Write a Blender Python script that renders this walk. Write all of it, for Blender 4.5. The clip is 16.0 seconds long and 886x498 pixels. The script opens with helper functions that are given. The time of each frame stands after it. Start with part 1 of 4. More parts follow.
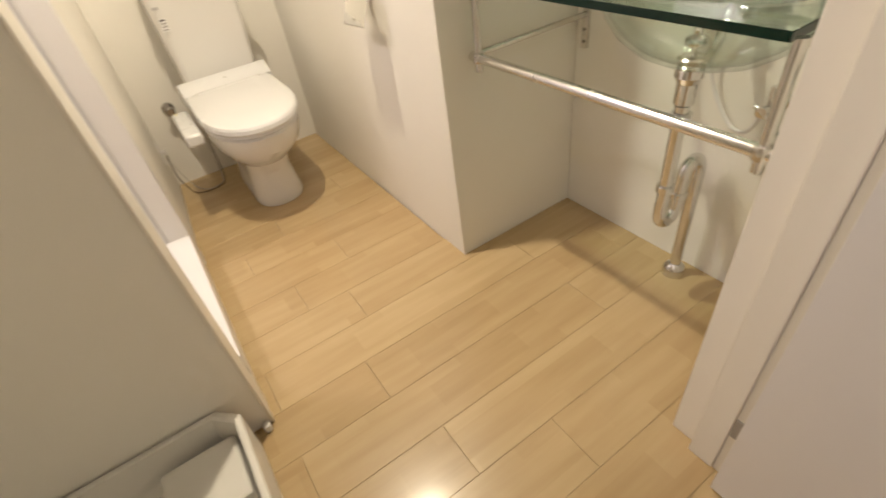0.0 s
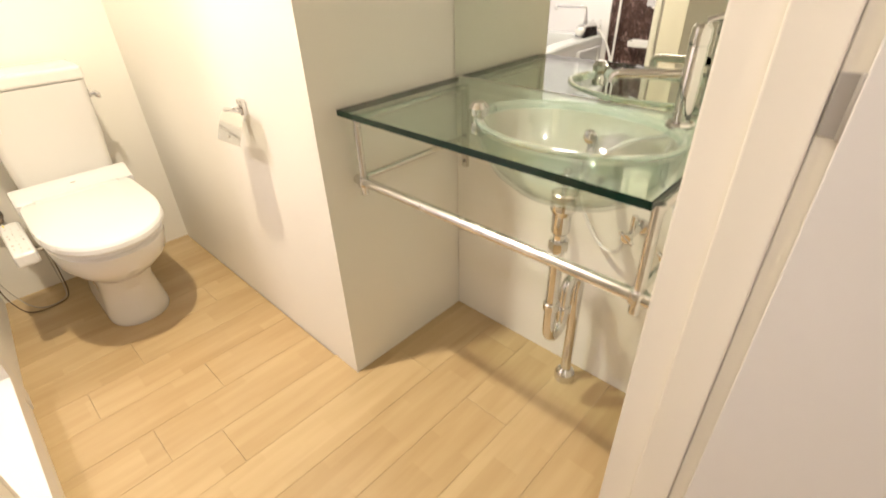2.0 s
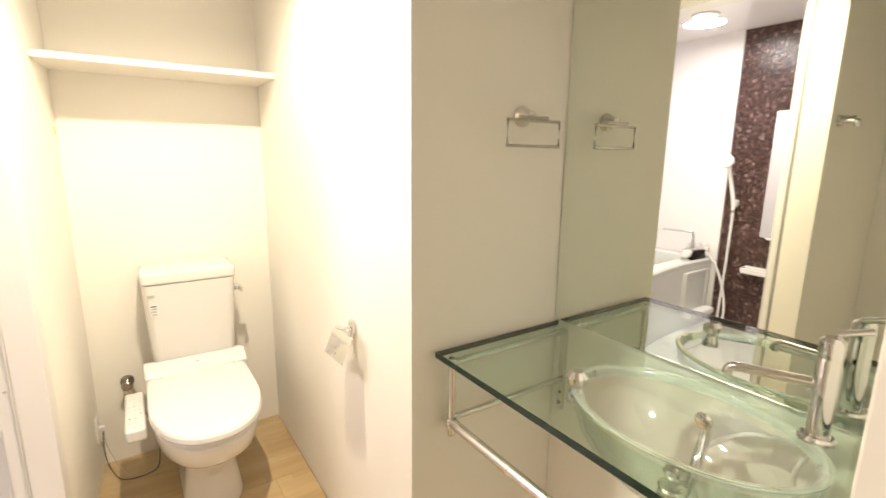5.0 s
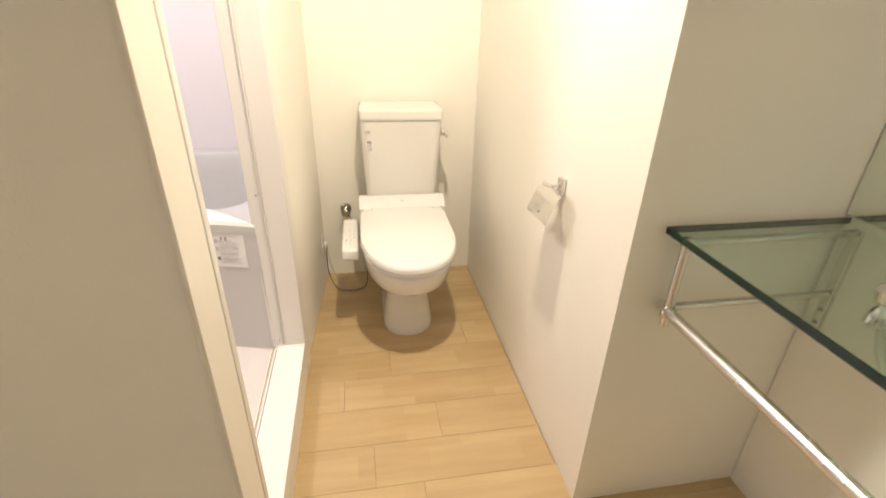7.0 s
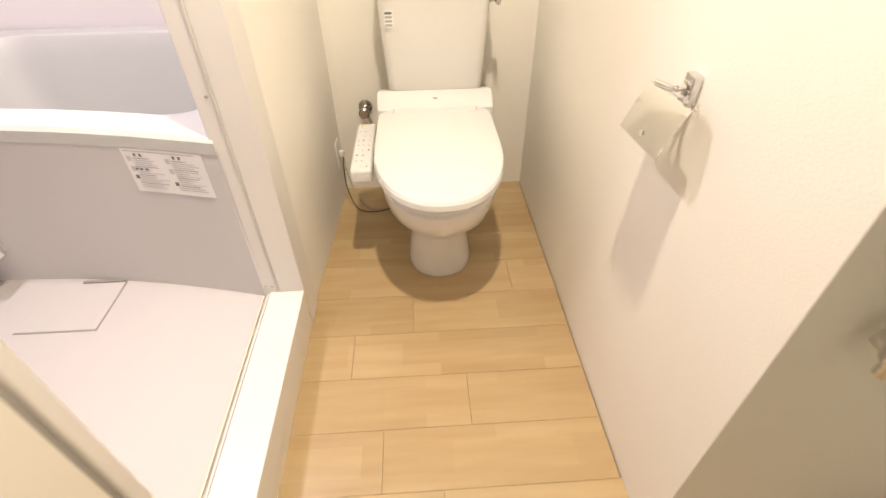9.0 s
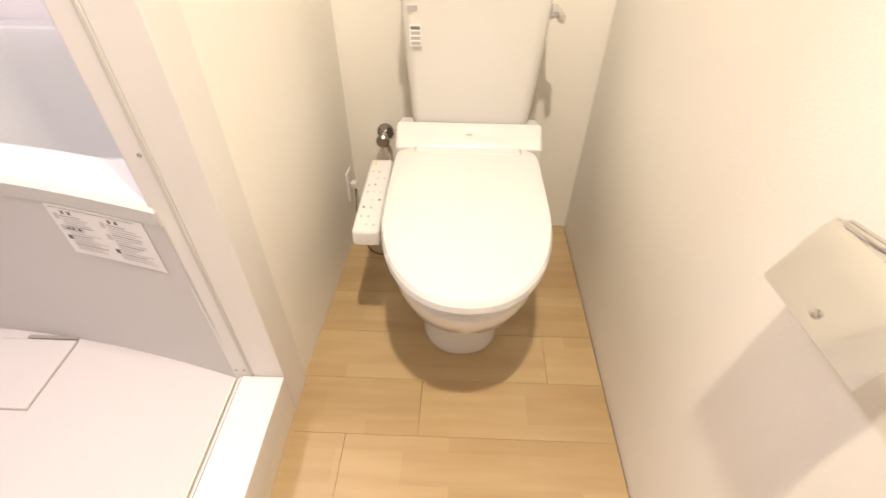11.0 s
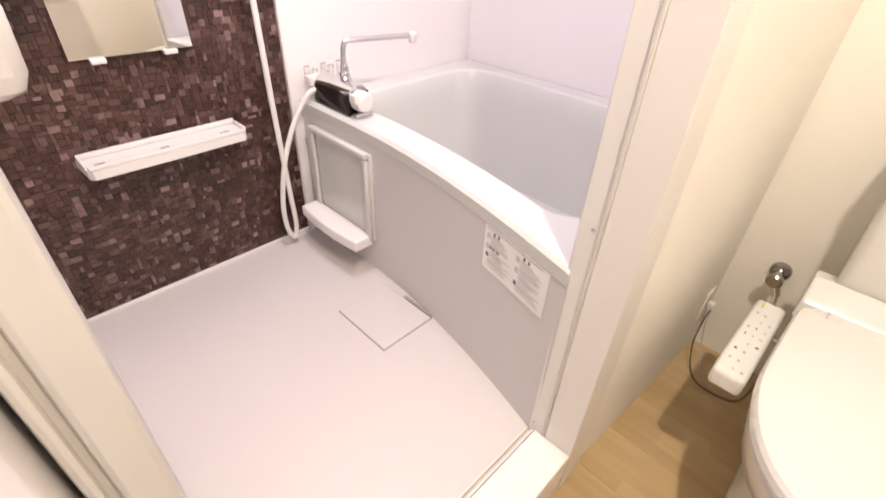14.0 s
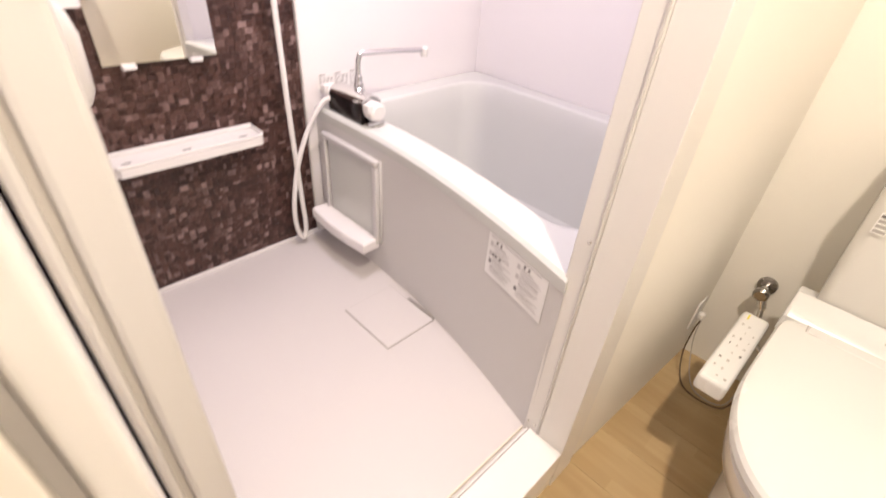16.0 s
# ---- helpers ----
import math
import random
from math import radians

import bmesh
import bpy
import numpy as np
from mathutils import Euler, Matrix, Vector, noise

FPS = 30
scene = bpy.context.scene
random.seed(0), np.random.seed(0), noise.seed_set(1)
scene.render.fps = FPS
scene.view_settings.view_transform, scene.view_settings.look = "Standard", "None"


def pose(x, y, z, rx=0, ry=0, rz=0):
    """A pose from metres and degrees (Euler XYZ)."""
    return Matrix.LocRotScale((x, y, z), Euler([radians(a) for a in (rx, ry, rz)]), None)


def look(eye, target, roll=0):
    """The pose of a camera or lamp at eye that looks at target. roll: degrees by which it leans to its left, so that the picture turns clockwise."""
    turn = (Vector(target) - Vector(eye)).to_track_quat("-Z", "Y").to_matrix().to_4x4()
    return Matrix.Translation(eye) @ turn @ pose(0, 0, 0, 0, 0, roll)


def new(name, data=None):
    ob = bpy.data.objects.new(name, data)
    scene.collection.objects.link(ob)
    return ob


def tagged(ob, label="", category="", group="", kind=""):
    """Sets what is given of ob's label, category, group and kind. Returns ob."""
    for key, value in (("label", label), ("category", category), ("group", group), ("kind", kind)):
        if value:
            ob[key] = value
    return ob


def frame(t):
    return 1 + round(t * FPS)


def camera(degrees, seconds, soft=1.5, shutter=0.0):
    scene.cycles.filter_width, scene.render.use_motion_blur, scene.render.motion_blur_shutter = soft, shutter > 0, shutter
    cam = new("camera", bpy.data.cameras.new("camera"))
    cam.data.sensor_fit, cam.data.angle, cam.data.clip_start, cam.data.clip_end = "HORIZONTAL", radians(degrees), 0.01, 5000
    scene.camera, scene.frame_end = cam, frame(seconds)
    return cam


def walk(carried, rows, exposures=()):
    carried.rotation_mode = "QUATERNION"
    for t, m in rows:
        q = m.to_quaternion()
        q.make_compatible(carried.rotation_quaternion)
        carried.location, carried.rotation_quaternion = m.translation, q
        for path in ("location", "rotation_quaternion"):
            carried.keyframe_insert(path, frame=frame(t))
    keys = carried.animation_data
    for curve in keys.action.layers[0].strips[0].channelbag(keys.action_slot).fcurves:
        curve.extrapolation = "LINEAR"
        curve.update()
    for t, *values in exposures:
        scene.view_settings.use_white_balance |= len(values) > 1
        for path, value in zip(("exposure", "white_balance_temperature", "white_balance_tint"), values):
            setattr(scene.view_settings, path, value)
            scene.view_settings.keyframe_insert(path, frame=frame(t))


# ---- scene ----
cam = camera(86.7, 16.0, soft=1.5, shutter=0.5)
PATH = [
    (0, (-0.029, -0.014, 1.081), (0.703, 1.337, -0.198), -9.3),
    (0.5, (-0.015, 0.017, 1.085), (0.921, 1.183, -0.243), -4.9),
    (1, (-0.008, 0.036, 1.097), (1.049, 1.081, -0.242), -1.4),
    (1.5, (0.037, 0.058, 1.126), (1.182, 1.147, -0.1), -2.2),
    (2, (0.055, 0.075, 1.158), (1.263, 1.259, 0.09), -2.0),
    (2.5, (0.062, 0.088, 1.198), (1.286, 1.373, 0.277), -0.5),
    (3, (0.063, 0.093, 1.243), (1.307, 1.459, 0.476), 1.5),
    (3.2, (0.056, 0.099, 1.264), (1.318, 1.485, 0.568), 1.9),
    (5.3, (0.101, 0.13, 1.327), (1.107, 1.815, 0.94), 0.8),
    (5.5, (0.078, 0.135, 1.322), (0.982, 1.865, 0.885), 0.6),
    (6, (0.04, 0.144, 1.308), (0.645, 1.964, 0.741), -0.5),
    (6.5, (0.063, 0.188, 1.272), (0.498, 1.998, 0.54), 0.5),
    (7, (0.095, 0.272, 1.221), (0.42, 2.025, 0.315), 1.6),
    (7.5, (0.143, 0.393, 1.174), (0.387, 2.03, 0.052), 1.6),
    (8, (0.173, 0.481, 1.138), (0.355, 2.077, -0.054), 0.3),
    (8.5, (0.191, 0.585, 1.107), (0.302, 2.135, -0.152), 0.1),
    (8.7, (0.2, 0.641, 1.098), (0.284, 2.18, -0.178), -0.7),
    (10.8, (0.224, 1.079, 1.069), (0.245, 2.55, -0.287), 0.8),
    (11, (0.235, 1.105, 1.066), (0.189, 2.589, -0.274), 0.5),
    (11.5, (0.252, 1.142, 1.055), (-0.02, 2.542, -0.347), 0.1),
    (12, (0.216, 1.138, 1.053), (-0.39, 2.406, -0.37), -1.2),
    (12.5, (0.159, 1.101, 1.059), (-0.681, 2.265, -0.334), -0.6),
    (13, (0.112, 1.066, 1.072), (-0.83, 2.196, -0.283), 1.1),
    (13.5, (0.071, 1.051, 1.093), (-0.96, 2.187, -0.191), 1.9),
    (14, (0.039, 1.048, 1.124), (-1.067, 2.229, -0.052), 2.7),
    (14.5, (0.023, 1.052, 1.158), (-1.133, 2.292, 0.098), 2.6),
    (15, (0.023, 1.049, 1.193), (-1.148, 2.336, 0.208), 2.1),
    (15.5, (0.034, 1.033, 1.199), (-1.098, 2.329, 0.179), 2.1),
    (16, (0.062, 1.0, 1.166), (-1.047, 2.189, 0.002), 4.6),
]

# seconds, stops, kelvin, tint
EXPOSURES = [
    (0, 0.03, 6500, 10), (0.5, 0.24, 6500, 10), (1.0, 0.42, 6500, 10), (1.5, 0.45, 6500, 10), (3.0, 0.60, 6500, 10), (5.5, 0.42, 6500, 10), (6.0, 0.29, 6500, 10),
    (7.0, 0.23, 6500, 10), (8.5, 0.29, 6450, 12), (11.0, 0.35, 6350, 15), (12.0, 0.33, 6350, 15), (13.0, 0.27, 6300, 16), (15.0, 0.22, 6250, 17), (16, 0.24, 6250, 17)]
walk(cam, [(t, look(eye, target, roll)) for t, eye, target, roll in PATH], EXPOSURES)
WASH_W, BATH_W, HALL_W = 96.0, 12.4, 6.4

# ---- world and lights ----
world = bpy.data.worlds.new("world")
scene.world = world
world.use_nodes = True
world.node_tree.nodes["Background"].inputs[0].default_value = (0.9, 0.93, 1.0, 1)
world.node_tree.nodes["Background"].inputs[1].default_value = 0.05


def lamp(name, kind, place, watts, colour, size, target=None):
    data = bpy.data.lights.new(name, kind)
    data.energy, data.color = watts, colour
    if kind == "AREA":
        data.shape, data.size = "DISK", size
    else:
        data.shadow_soft_size = size
    ob = new(name, data)
    ob.matrix_world = look(place, target) if target else Matrix.Translation(place)
    return ob


bulb = lamp("washroom_bulb", "SPOT", (0.26, 1.25, 2.165), WASH_W, (1.0, 0.865, 0.65), 0.035, (0.26, 1.25, 0))
bulb.data.spot_size, bulb.data.spot_blend = radians(150), 0.5
lamp("bath_bulb", "AREA", (-0.78, 1.75, 2.10), BATH_W, (1.0, 0.885, 0.91), 0.22, (-0.78, 1.75, 0))
lamp("hall_bulb", "AREA", (-0.70, -0.36, 2.17), HALL_W, (1.0, 0.905, 0.91), 0.22, (-0.70, -0.36, 0))


# ---- materials ----
def material(name, colour, rough=0.5, metal=0.0, var=0.06, scale=6.0, bump=0.0, bump_scale=200.0, coat=0.0, ior=1.45, trans=0.0):
    """A Principled material with soft stains at one scale and grain at another."""
    m = bpy.data.materials.new(name)
    m.use_nodes = True
    n, l = m.node_tree.nodes, m.node_tree.links
    b = n["Principled BSDF"]
    b.inputs["Base Color"].default_value = (*colour, 1)
    b.inputs["Roughness"].default_value = rough
    b.inputs["Metallic"].default_value = metal
    b.inputs["IOR"].default_value = ior
    b.inputs["Transmission Weight"].default_value = trans
    b.inputs["Coat Weight"].default_value = coat
    co = n.new("ShaderNodeTexCoord")
    if var:
        big, mix = n.new("ShaderNodeTexNoise"), n.new("ShaderNodeMix")
        mix.data_type = "RGBA"
        big.inputs["Scale"].default_value, big.inputs["Detail"].default_value = scale, 6
        l.new(co.outputs["Object"], big.inputs["Vector"])
        mix.inputs["A"].default_value = (*[c * (1 - var) for c in colour], 1)
        mix.inputs["B"].default_value = (*[min(1, c * (1 + var * 0.6)) for c in colour], 1)
        l.new(big.outputs["Fac"], mix.inputs["Factor"])
        l.new(mix.outputs["Result"], b.inputs["Base Color"])
        ramp = n.new("ShaderNodeMapRange")
        ramp.inputs["To Min"].default_value, ramp.inputs["To Max"].default_value = max(0.0, rough - 0.06), min(1.0, rough + 0.08)
        l.new(big.outputs["Fac"], ramp.inputs["Value"])
        l.new(ramp.outputs["Result"], b.inputs["Roughness"])
    if bump:
        fine, bp = n.new("ShaderNodeTexNoise"), n.new("ShaderNodeBump")
        fine.inputs["Scale"].default_value, fine.inputs["Detail"].default_value = bump_scale, 3
        l.new(co.outputs["Object"], fine.inputs["Vector"])
        l.new(fine.outputs["Fac"], bp.inputs["Height"])
        bp.inputs["Strength"].default_value, bp.inputs["Distance"].default_value = bump, 0.002
        l.new(bp.outputs["Normal"], b.inputs["Normal"])
    return m


def plank_material():
    """Pale maple boards: each board its own tone, strips of half its width, fine grain along x."""
    m = material("maple_boards", (0.52, 0.36, 0.20), 0.32, 0, 0, coat=0.4)
    m.node_tree.nodes["Principled BSDF"].inputs["Coat Roughness"].default_value = 0.16
    n, l = m.node_tree.nodes, m.node_tree.links
    b, co = n["Principled BSDF"], n["Texture Coordinate"]
    info, mp = n.new("ShaderNodeObjectInfo"), n.new("ShaderNodeMapping")
    mp.inputs["Scale"].default_value = (1.6, 15, 10)
    l.new(co.outputs["Object"], mp.inputs["Vector"])
    grain = n.new("ShaderNodeTexNoise")
    grain.noise_dimensions = "4D"
    grain.inputs["Scale"].default_value, grain.inputs["Detail"].default_value = 2.2, 8
    off = n.new("ShaderNodeMath")
    off.operation, off.inputs[1].default_value = "MULTIPLY", 57
    l.new(info.outputs["Random"], off.inputs[0])
    l.new(off.outputs[0], grain.inputs["W"])
    l.new(mp.outputs["Vector"], grain.inputs["Vector"])
    brick = n.new("ShaderNodeTexBrick")
    brick.inputs["Scale"].default_value = 1
    brick.inputs["Brick Width"].default_value, brick.inputs["Row Height"].default_value = 0.29, 0.0757
    brick.inputs["Mortar Size"].default_value = 0
    brick.offset, brick.inputs["Color1"].default_value, brick.inputs["Color2"].default_value = 0.37, (0, 0, 0, 1), (1, 1, 1, 1)
    sh = n.new("ShaderNodeCombineXYZ")
    l.new(off.outputs[0], sh.inputs[0])
    add = n.new("ShaderNodeVectorMath")
    l.new(co.outputs["Object"], add.inputs[0])
    l.new(sh.outputs[0], add.inputs[1])
    l.new(add.outputs[0], brick.inputs["Vector"])
    ramp = n.new("ShaderNodeValToRGB")
    ramp.color_ramp.elements[0].position, ramp.color_ramp.elements[0].color = 0.15, (0.40, 0.272, 0.130, 1)
    ramp.color_ramp.elements[1].position, ramp.color_ramp.elements[1].color = 0.85, (0.585, 0.442, 0.248, 1)
    s1, s2, s3 = (n.new("ShaderNodeMath") for _ in range(3))
    s1.operation = s2.operation = s3.operation = "MULTIPLY_ADD"
    l.new(grain.outputs["Fac"], s1.inputs[0])
    s1.inputs[1].default_value, s1.inputs[2].default_value = 0.62, 0.0
    l.new(brick.outputs["Color"], s2.inputs[0])
    s2.inputs[1].default_value = 0.20
    l.new(s1.outputs[0], s2.inputs[2])
    l.new(info.outputs["Random"], s3.inputs[0])
    s3.inputs[1].default_value = 0.20
    l.new(s2.outputs[0], s3.inputs[2])
    l.new(s3.outputs[0], ramp.inputs["Fac"])
    l.new(ramp.outputs["Color"], b.inputs["Base Color"])
    bp = n.new("ShaderNodeBump")
    bp.inputs["Strength"].default_value, bp.inputs["Distance"].default_value = 0.06, 0.001
    l.new(grain.outputs["Fac"], bp.inputs["Height"])
    l.new(bp.outputs["Normal"], b.inputs["Normal"])
    return m


def mosaic_material():
    """Dark brown mosaic pieces, each of its own tone."""
    m = material("mosaic_brown", (0.06, 0.035, 0.03), 0.3, 0, 0)
    n, l = m.node_tree.nodes, m.node_tree.links
    b, geo, info = n["Principled BSDF"], n.new("ShaderNodeNewGeometry"), n.new("ShaderNodeObjectInfo")
    add, frac, ramp = n.new("ShaderNodeMath"), n.new("ShaderNodeMath"), n.new("ShaderNodeValToRGB")
    l.new(geo.outputs["Random Per Island"], add.inputs[0])
    l.new(info.outputs["Random"], add.inputs[1])
    frac.operation = "FRACT"
    l.new(add.outputs[0], frac.inputs[0])
    l.new(frac.outputs[0], ramp.inputs["Fac"])
    e = ramp.color_ramp.elements
    e[0].color, e[1].color = (0.040, 0.020, 0.017, 1), (0.28, 0.19, 0.175, 1)
    for at, c in ((0.3, (0.062, 0.031, 0.026, 1)), (0.65, (0.088, 0.045, 0.037, 1)), (0.88, (0.13, 0.078, 0.068, 1))):
        e.new(at).color = c
    noisy, mix, co = n.new("ShaderNodeTexNoise"), n.new("ShaderNodeMix"), n["Texture Coordinate"]
    noisy.inputs["Scale"].default_value, noisy.inputs["Detail"].default_value = 120, 4
    l.new(co.outputs["Object"], noisy.inputs["Vector"])
    mix.data_type, mix.blend_type, mix.inputs["Factor"].default_value = "RGBA", "OVERLAY", 0.7
    l.new(ramp.outputs["Color"], mix.inputs["A"])
    l.new(noisy.outputs["Fac"], mix.inputs["B"])
    l.new(mix.outputs["Result"], b.inputs["Base Color"])
    return m


WALL = material("wallpaper_white", (0.875, 0.848, 0.79), 0.75, 0, 0.03, 3, 0.25, 260)
TRIM = material("trim_white", (0.84, 0.80, 0.73), 0.42, 0, 0.03, 4, 0.03, 60)
LEAF = material("door_white", (0.82, 0.80, 0.80), 0.4, 0, 0.02, 3, 0.02, 60)
CEIL = material("ceiling_white", (0.8, 0.78, 0.74), 0.8, 0, 0.03, 3, 0.2, 240)
PANEL = material("bath_panel_white", (0.86, 0.83, 0.83), 0.3, 0, 0.015, 2)
BATHFLOOR = material("bath_floor_resin", (0.63, 0.60, 0.592), 0.45, 0, 0.02, 3, 0.12, 500)
TUB = material("tub_resin_grey", (0.655, 0.665, 0.64), 0.22, 0, 0.015, 3)
APRON = material("apron_resin_grey", (0.64, 0.625, 0.615), 0.33, 0, 0.02, 3, 0.04, 300)
RESIN = material("resin_white", (0.79, 0.77, 0.75), 0.3, 0, 0.015, 8)
DOORRESIN = material("door_resin", (0.62, 0.605, 0.59), 0.38, 0, 0.02, 8)
PORCELAIN = material("porcelain_ivory", (0.765, 0.75, 0.72), 0.12, 0, 0.01, 5, coat=0.3)
SEAT = material("seat_plastic_white", (0.75, 0.75, 0.755), 0.24, 0, 0.01, 5)
CHROME = material("chrome", (0.74, 0.735, 0.73), 0.06, 1, 0.05, 30)
STEEL = material("brushed_steel", (0.70, 0.68, 0.65), 0.24, 1, 0.06, 30)
HINGE = material("hinge_grey", (0.42, 0.40, 0.39), 0.5, 0.6, 0.06, 40)
DARKCHROME = material("valve_metal", (0.35, 0.33, 0.31), 0.25, 1, 0.1, 30)
MIRROR = material("mirror_silver", (0.80, 0.84, 0.78), 0.015, 1, 0)
BATHMIRROR = material("bath_mirror_silver", (0.90, 0.90, 0.88), 0.02, 1, 0)
GLASSEDGE = material("glass_edge_green", (0.003, 0.020, 0.013), 0.16, 0, 0)
RIMGLASS = material("glass_rim_green", (0.82, 0.97, 0.91), 0.05, 0, 0, trans=0.85, ior=1.5)


def thin_glass(name, tint, base=0.035, rough=0.02):
    """A sheet that lets light straight through, tinted, with the gloss of glass."""
    m = bpy.data.materials.new(name)
    m.use_nodes = True
    n, l = m.node_tree.nodes, m.node_tree.links
    n.remove(n["Principled BSDF"])
    clear, gloss, mix, fres = n.new("ShaderNodeBsdfTransparent"), n.new("ShaderNodeBsdfGlossy"), n.new("ShaderNodeMixShader"), n.new("ShaderNodeLayerWeight")
    clear.inputs["Color"].default_value = (*tint, 1)
    gloss.inputs["Roughness"].default_value, fres.inputs["Blend"].default_value = rough, 0.5
    power, lift = n.new("ShaderNodeMath"), n.new("ShaderNodeMath")
    power.operation, power.inputs[1].default_value = "POWER", 4.0
    lift.operation, lift.inputs[1].default_value, lift.inputs[2].default_value = "MULTIPLY_ADD", 0.8, base
    l.new(fres.outputs["Facing"], power.inputs[0])
    l.new(power.outputs[0], lift.inputs[0])
    l.new(lift.outputs[0], mix.inputs[0])
    l.new(clear.outputs[0], mix.inputs[1])
    l.new(gloss.outputs[0], mix.inputs[2])
    l.new(mix.outputs[0], n["Material Output"].inputs["Surface"])
    return m


GLASS = thin_glass("green_glass", (0.87, 0.945, 0.905))
BOWLGLASS = thin_glass("bowl_glass", (0.945, 0.98, 0.962), 0.08, 0.02)
BLACK = material("black_gloss", (0.02, 0.015, 0.015), 0.12, 0, 0.2, 20)
CABLE = material("cable_brown", (0.12, 0.08, 0.05), 0.5, 0, 0.1, 20)
PAPER = material("label_paper", (0.88, 0.87, 0.86), 0.5, 0, 0.01, 10)
INK = material("label_ink", (0.18, 0.17, 0.17), 0.6, 0, 0)
GREYINK = material("label_ink_grey", (0.45, 0.43, 0.42), 0.6, 0, 0)
PALEINK = material("label_ink_pale", (0.62, 0.60, 0.60), 0.6, 0, 0)
YELLOW = material("yellow_tape", (0.75, 0.65, 0.05), 0.5, 0, 0)
# flat grey that stands in for the shade inside grooves and slots
GROOVE = material("groove_shadow", (0.35, 0.33, 0.31), 0.6, 0, 0)
GASKET = material("gasket_cream", (0.78, 0.72, 0.60), 0.5, 0, 0)
# grey of the added door gap filler and of the pale cable
GREYSTRIP = material("filler_cable_grey", (0.50, 0.47, 0.43), 0.6, 0, 0.05, 20)
PANRESIN = material("pan_resin", (0.80, 0.78, 0.74), 0.4, 0, 0.03, 6)
TRANSLUCENT = material("door_panel_frosted", (0.74, 0.74, 0.74), 0.35, 0, 0.03, 30, 0.3, 90)
BASE = material("subfloor_dark", (0.12, 0.08, 0.05), 0.9, 0, 0.1, 5)
BOARDS = plank_material()
MOSAIC = mosaic_material()
GROUT = material("mosaic_grout", (0.085, 0.050, 0.042), 0.7, 0, 0.2, 60)
GLOW = bpy.data.materials.new("lamp_glow")
GLOW.use_nodes = True
GLOW.node_tree.nodes["Principled BSDF"].inputs["Emission Color"].default_value = (1, 0.9, 0.75, 1)
GLOW.node_tree.nodes["Principled BSDF"].inputs["Emission Strength"].default_value = 6


# ---- mesh helpers ----
def box(lo, hi, bevel=0.0, segs=2, bm=None):
    bm = bm or bmesh.new()
    made = bmesh.ops.create_cube(bm, size=1)["verts"]
    for v in made:
        v.co = Vector([lo[i] + (v.co[i] + 0.5) * (hi[i] - lo[i]) for i in range(3)])
    if bevel:
        edges = list({e for v in made for e in v.link_edges})
        bmesh.ops.bevel(bm, geom=edges, offset=bevel, segments=segs, affect="EDGES", profile=0.5)
    return bm


def tube(points, r, bm=None, sides=14, closed=False, smooth_steps=0):
    """A round bar along a line of points; smooth_steps rounds the line off first."""
    bm = bm or bmesh.new()
    pts = [Vector(p) for p in points]
    if smooth_steps:
        fine = []
        for i in range(len(pts) - 1):
            p0, p1, p2, p3 = pts[max(i - 1, 0)], pts[i], pts[i + 1], pts[min(i + 2, len(pts) - 1)]
            for k in range(smooth_steps):
                s = k / smooth_steps
                fine.append(0.5 * ((2 * p1) + (p2 - p0) * s + (2 * p0 - 5 * p1 + 4 * p2 - p3) * s * s + (3 * p1 - p0 - 3 * p2 + p3) * s ** 3))
        pts = fine + [pts[-1]]
    n = len(pts)
    rings, up = [], None
    for i, p in enumerate(pts):
        a, b = (pts[i - 1] if i or closed else p), (pts[(i + 1) % n] if i < n - 1 or closed else p)
        d = (b - a).normalized()
        if up is None:
            up = Vector((0, 0, 1)) if abs(d.z) < 0.9 else Vector((1, 0, 0))
        side = d.cross(up).normalized()
        up = side.cross(d).normalized()
        rings.append([bm.verts.new(p + r * (math.cos(2 * math.pi * k / sides) * side + math.sin(2 * math.pi * k / sides) * up)) for k in range(sides)])
    for i in range(n if closed else n - 1):
        r0, r1 = rings[i], rings[(i + 1) % n]
        for k in range(sides):
            bm.faces.new((r0[k], r0[(k + 1) % sides], r1[(k + 1) % sides], r1[k]))
    if not closed:
        bm.faces.new(rings[0][::-1])
        bm.faces.new(rings[-1])
    bmesh.ops.recalc_face_normals(bm, faces=bm.faces)
    return bm


def lathe(profile, centre, axis="z", sides=28, bm=None):
    """Turns (radius, height) pairs round an axis through centre."""
    bm = bm or bmesh.new()
    c, rings = Vector(centre), []
    for r, h in profile:
        ring = []
        for k in range(sides):
            a = 2 * math.pi * k / sides
            u, v = r * math.cos(a), r * math.sin(a)
            ring.append(bm.verts.new(c + Vector({"z": (u, v, h), "x": (h, u, v), "y": (u, h, v)}[axis])))
        rings.append(ring)
    for r0, r1 in zip(rings, rings[1:]):
        for k in range(sides):
            bm.faces.new((r0[k], r0[(k + 1) % sides], r1[(k + 1) % sides], r1[k]))
    for ring in (rings[0], rings[-1]):
        bm.faces.new(ring)
    bmesh.ops.recalc_face_normals(bm, faces=bm.faces)
    return bm


def loft(rings, bm=None, caps=True):
    """A skin over rings of equally many points."""
    bm = bm or bmesh.new()
    vs = [[bm.verts.new(p) for p in ring] for ring in rings]
    n = len(vs[0])
    for r0, r1 in zip(vs, vs[1:]):
        for k in range(n):
            bm.faces.new((r0[k], r0[(k + 1) % n], r1[(k + 1) % n], r1[k]))
    if caps == 1:
        bm.faces.new(vs[0][::-1])
    if caps:
        bm.faces.new(vs[-1])
    bmesh.ops.recalc_face_normals(bm, faces=bm.faces)
    return bm


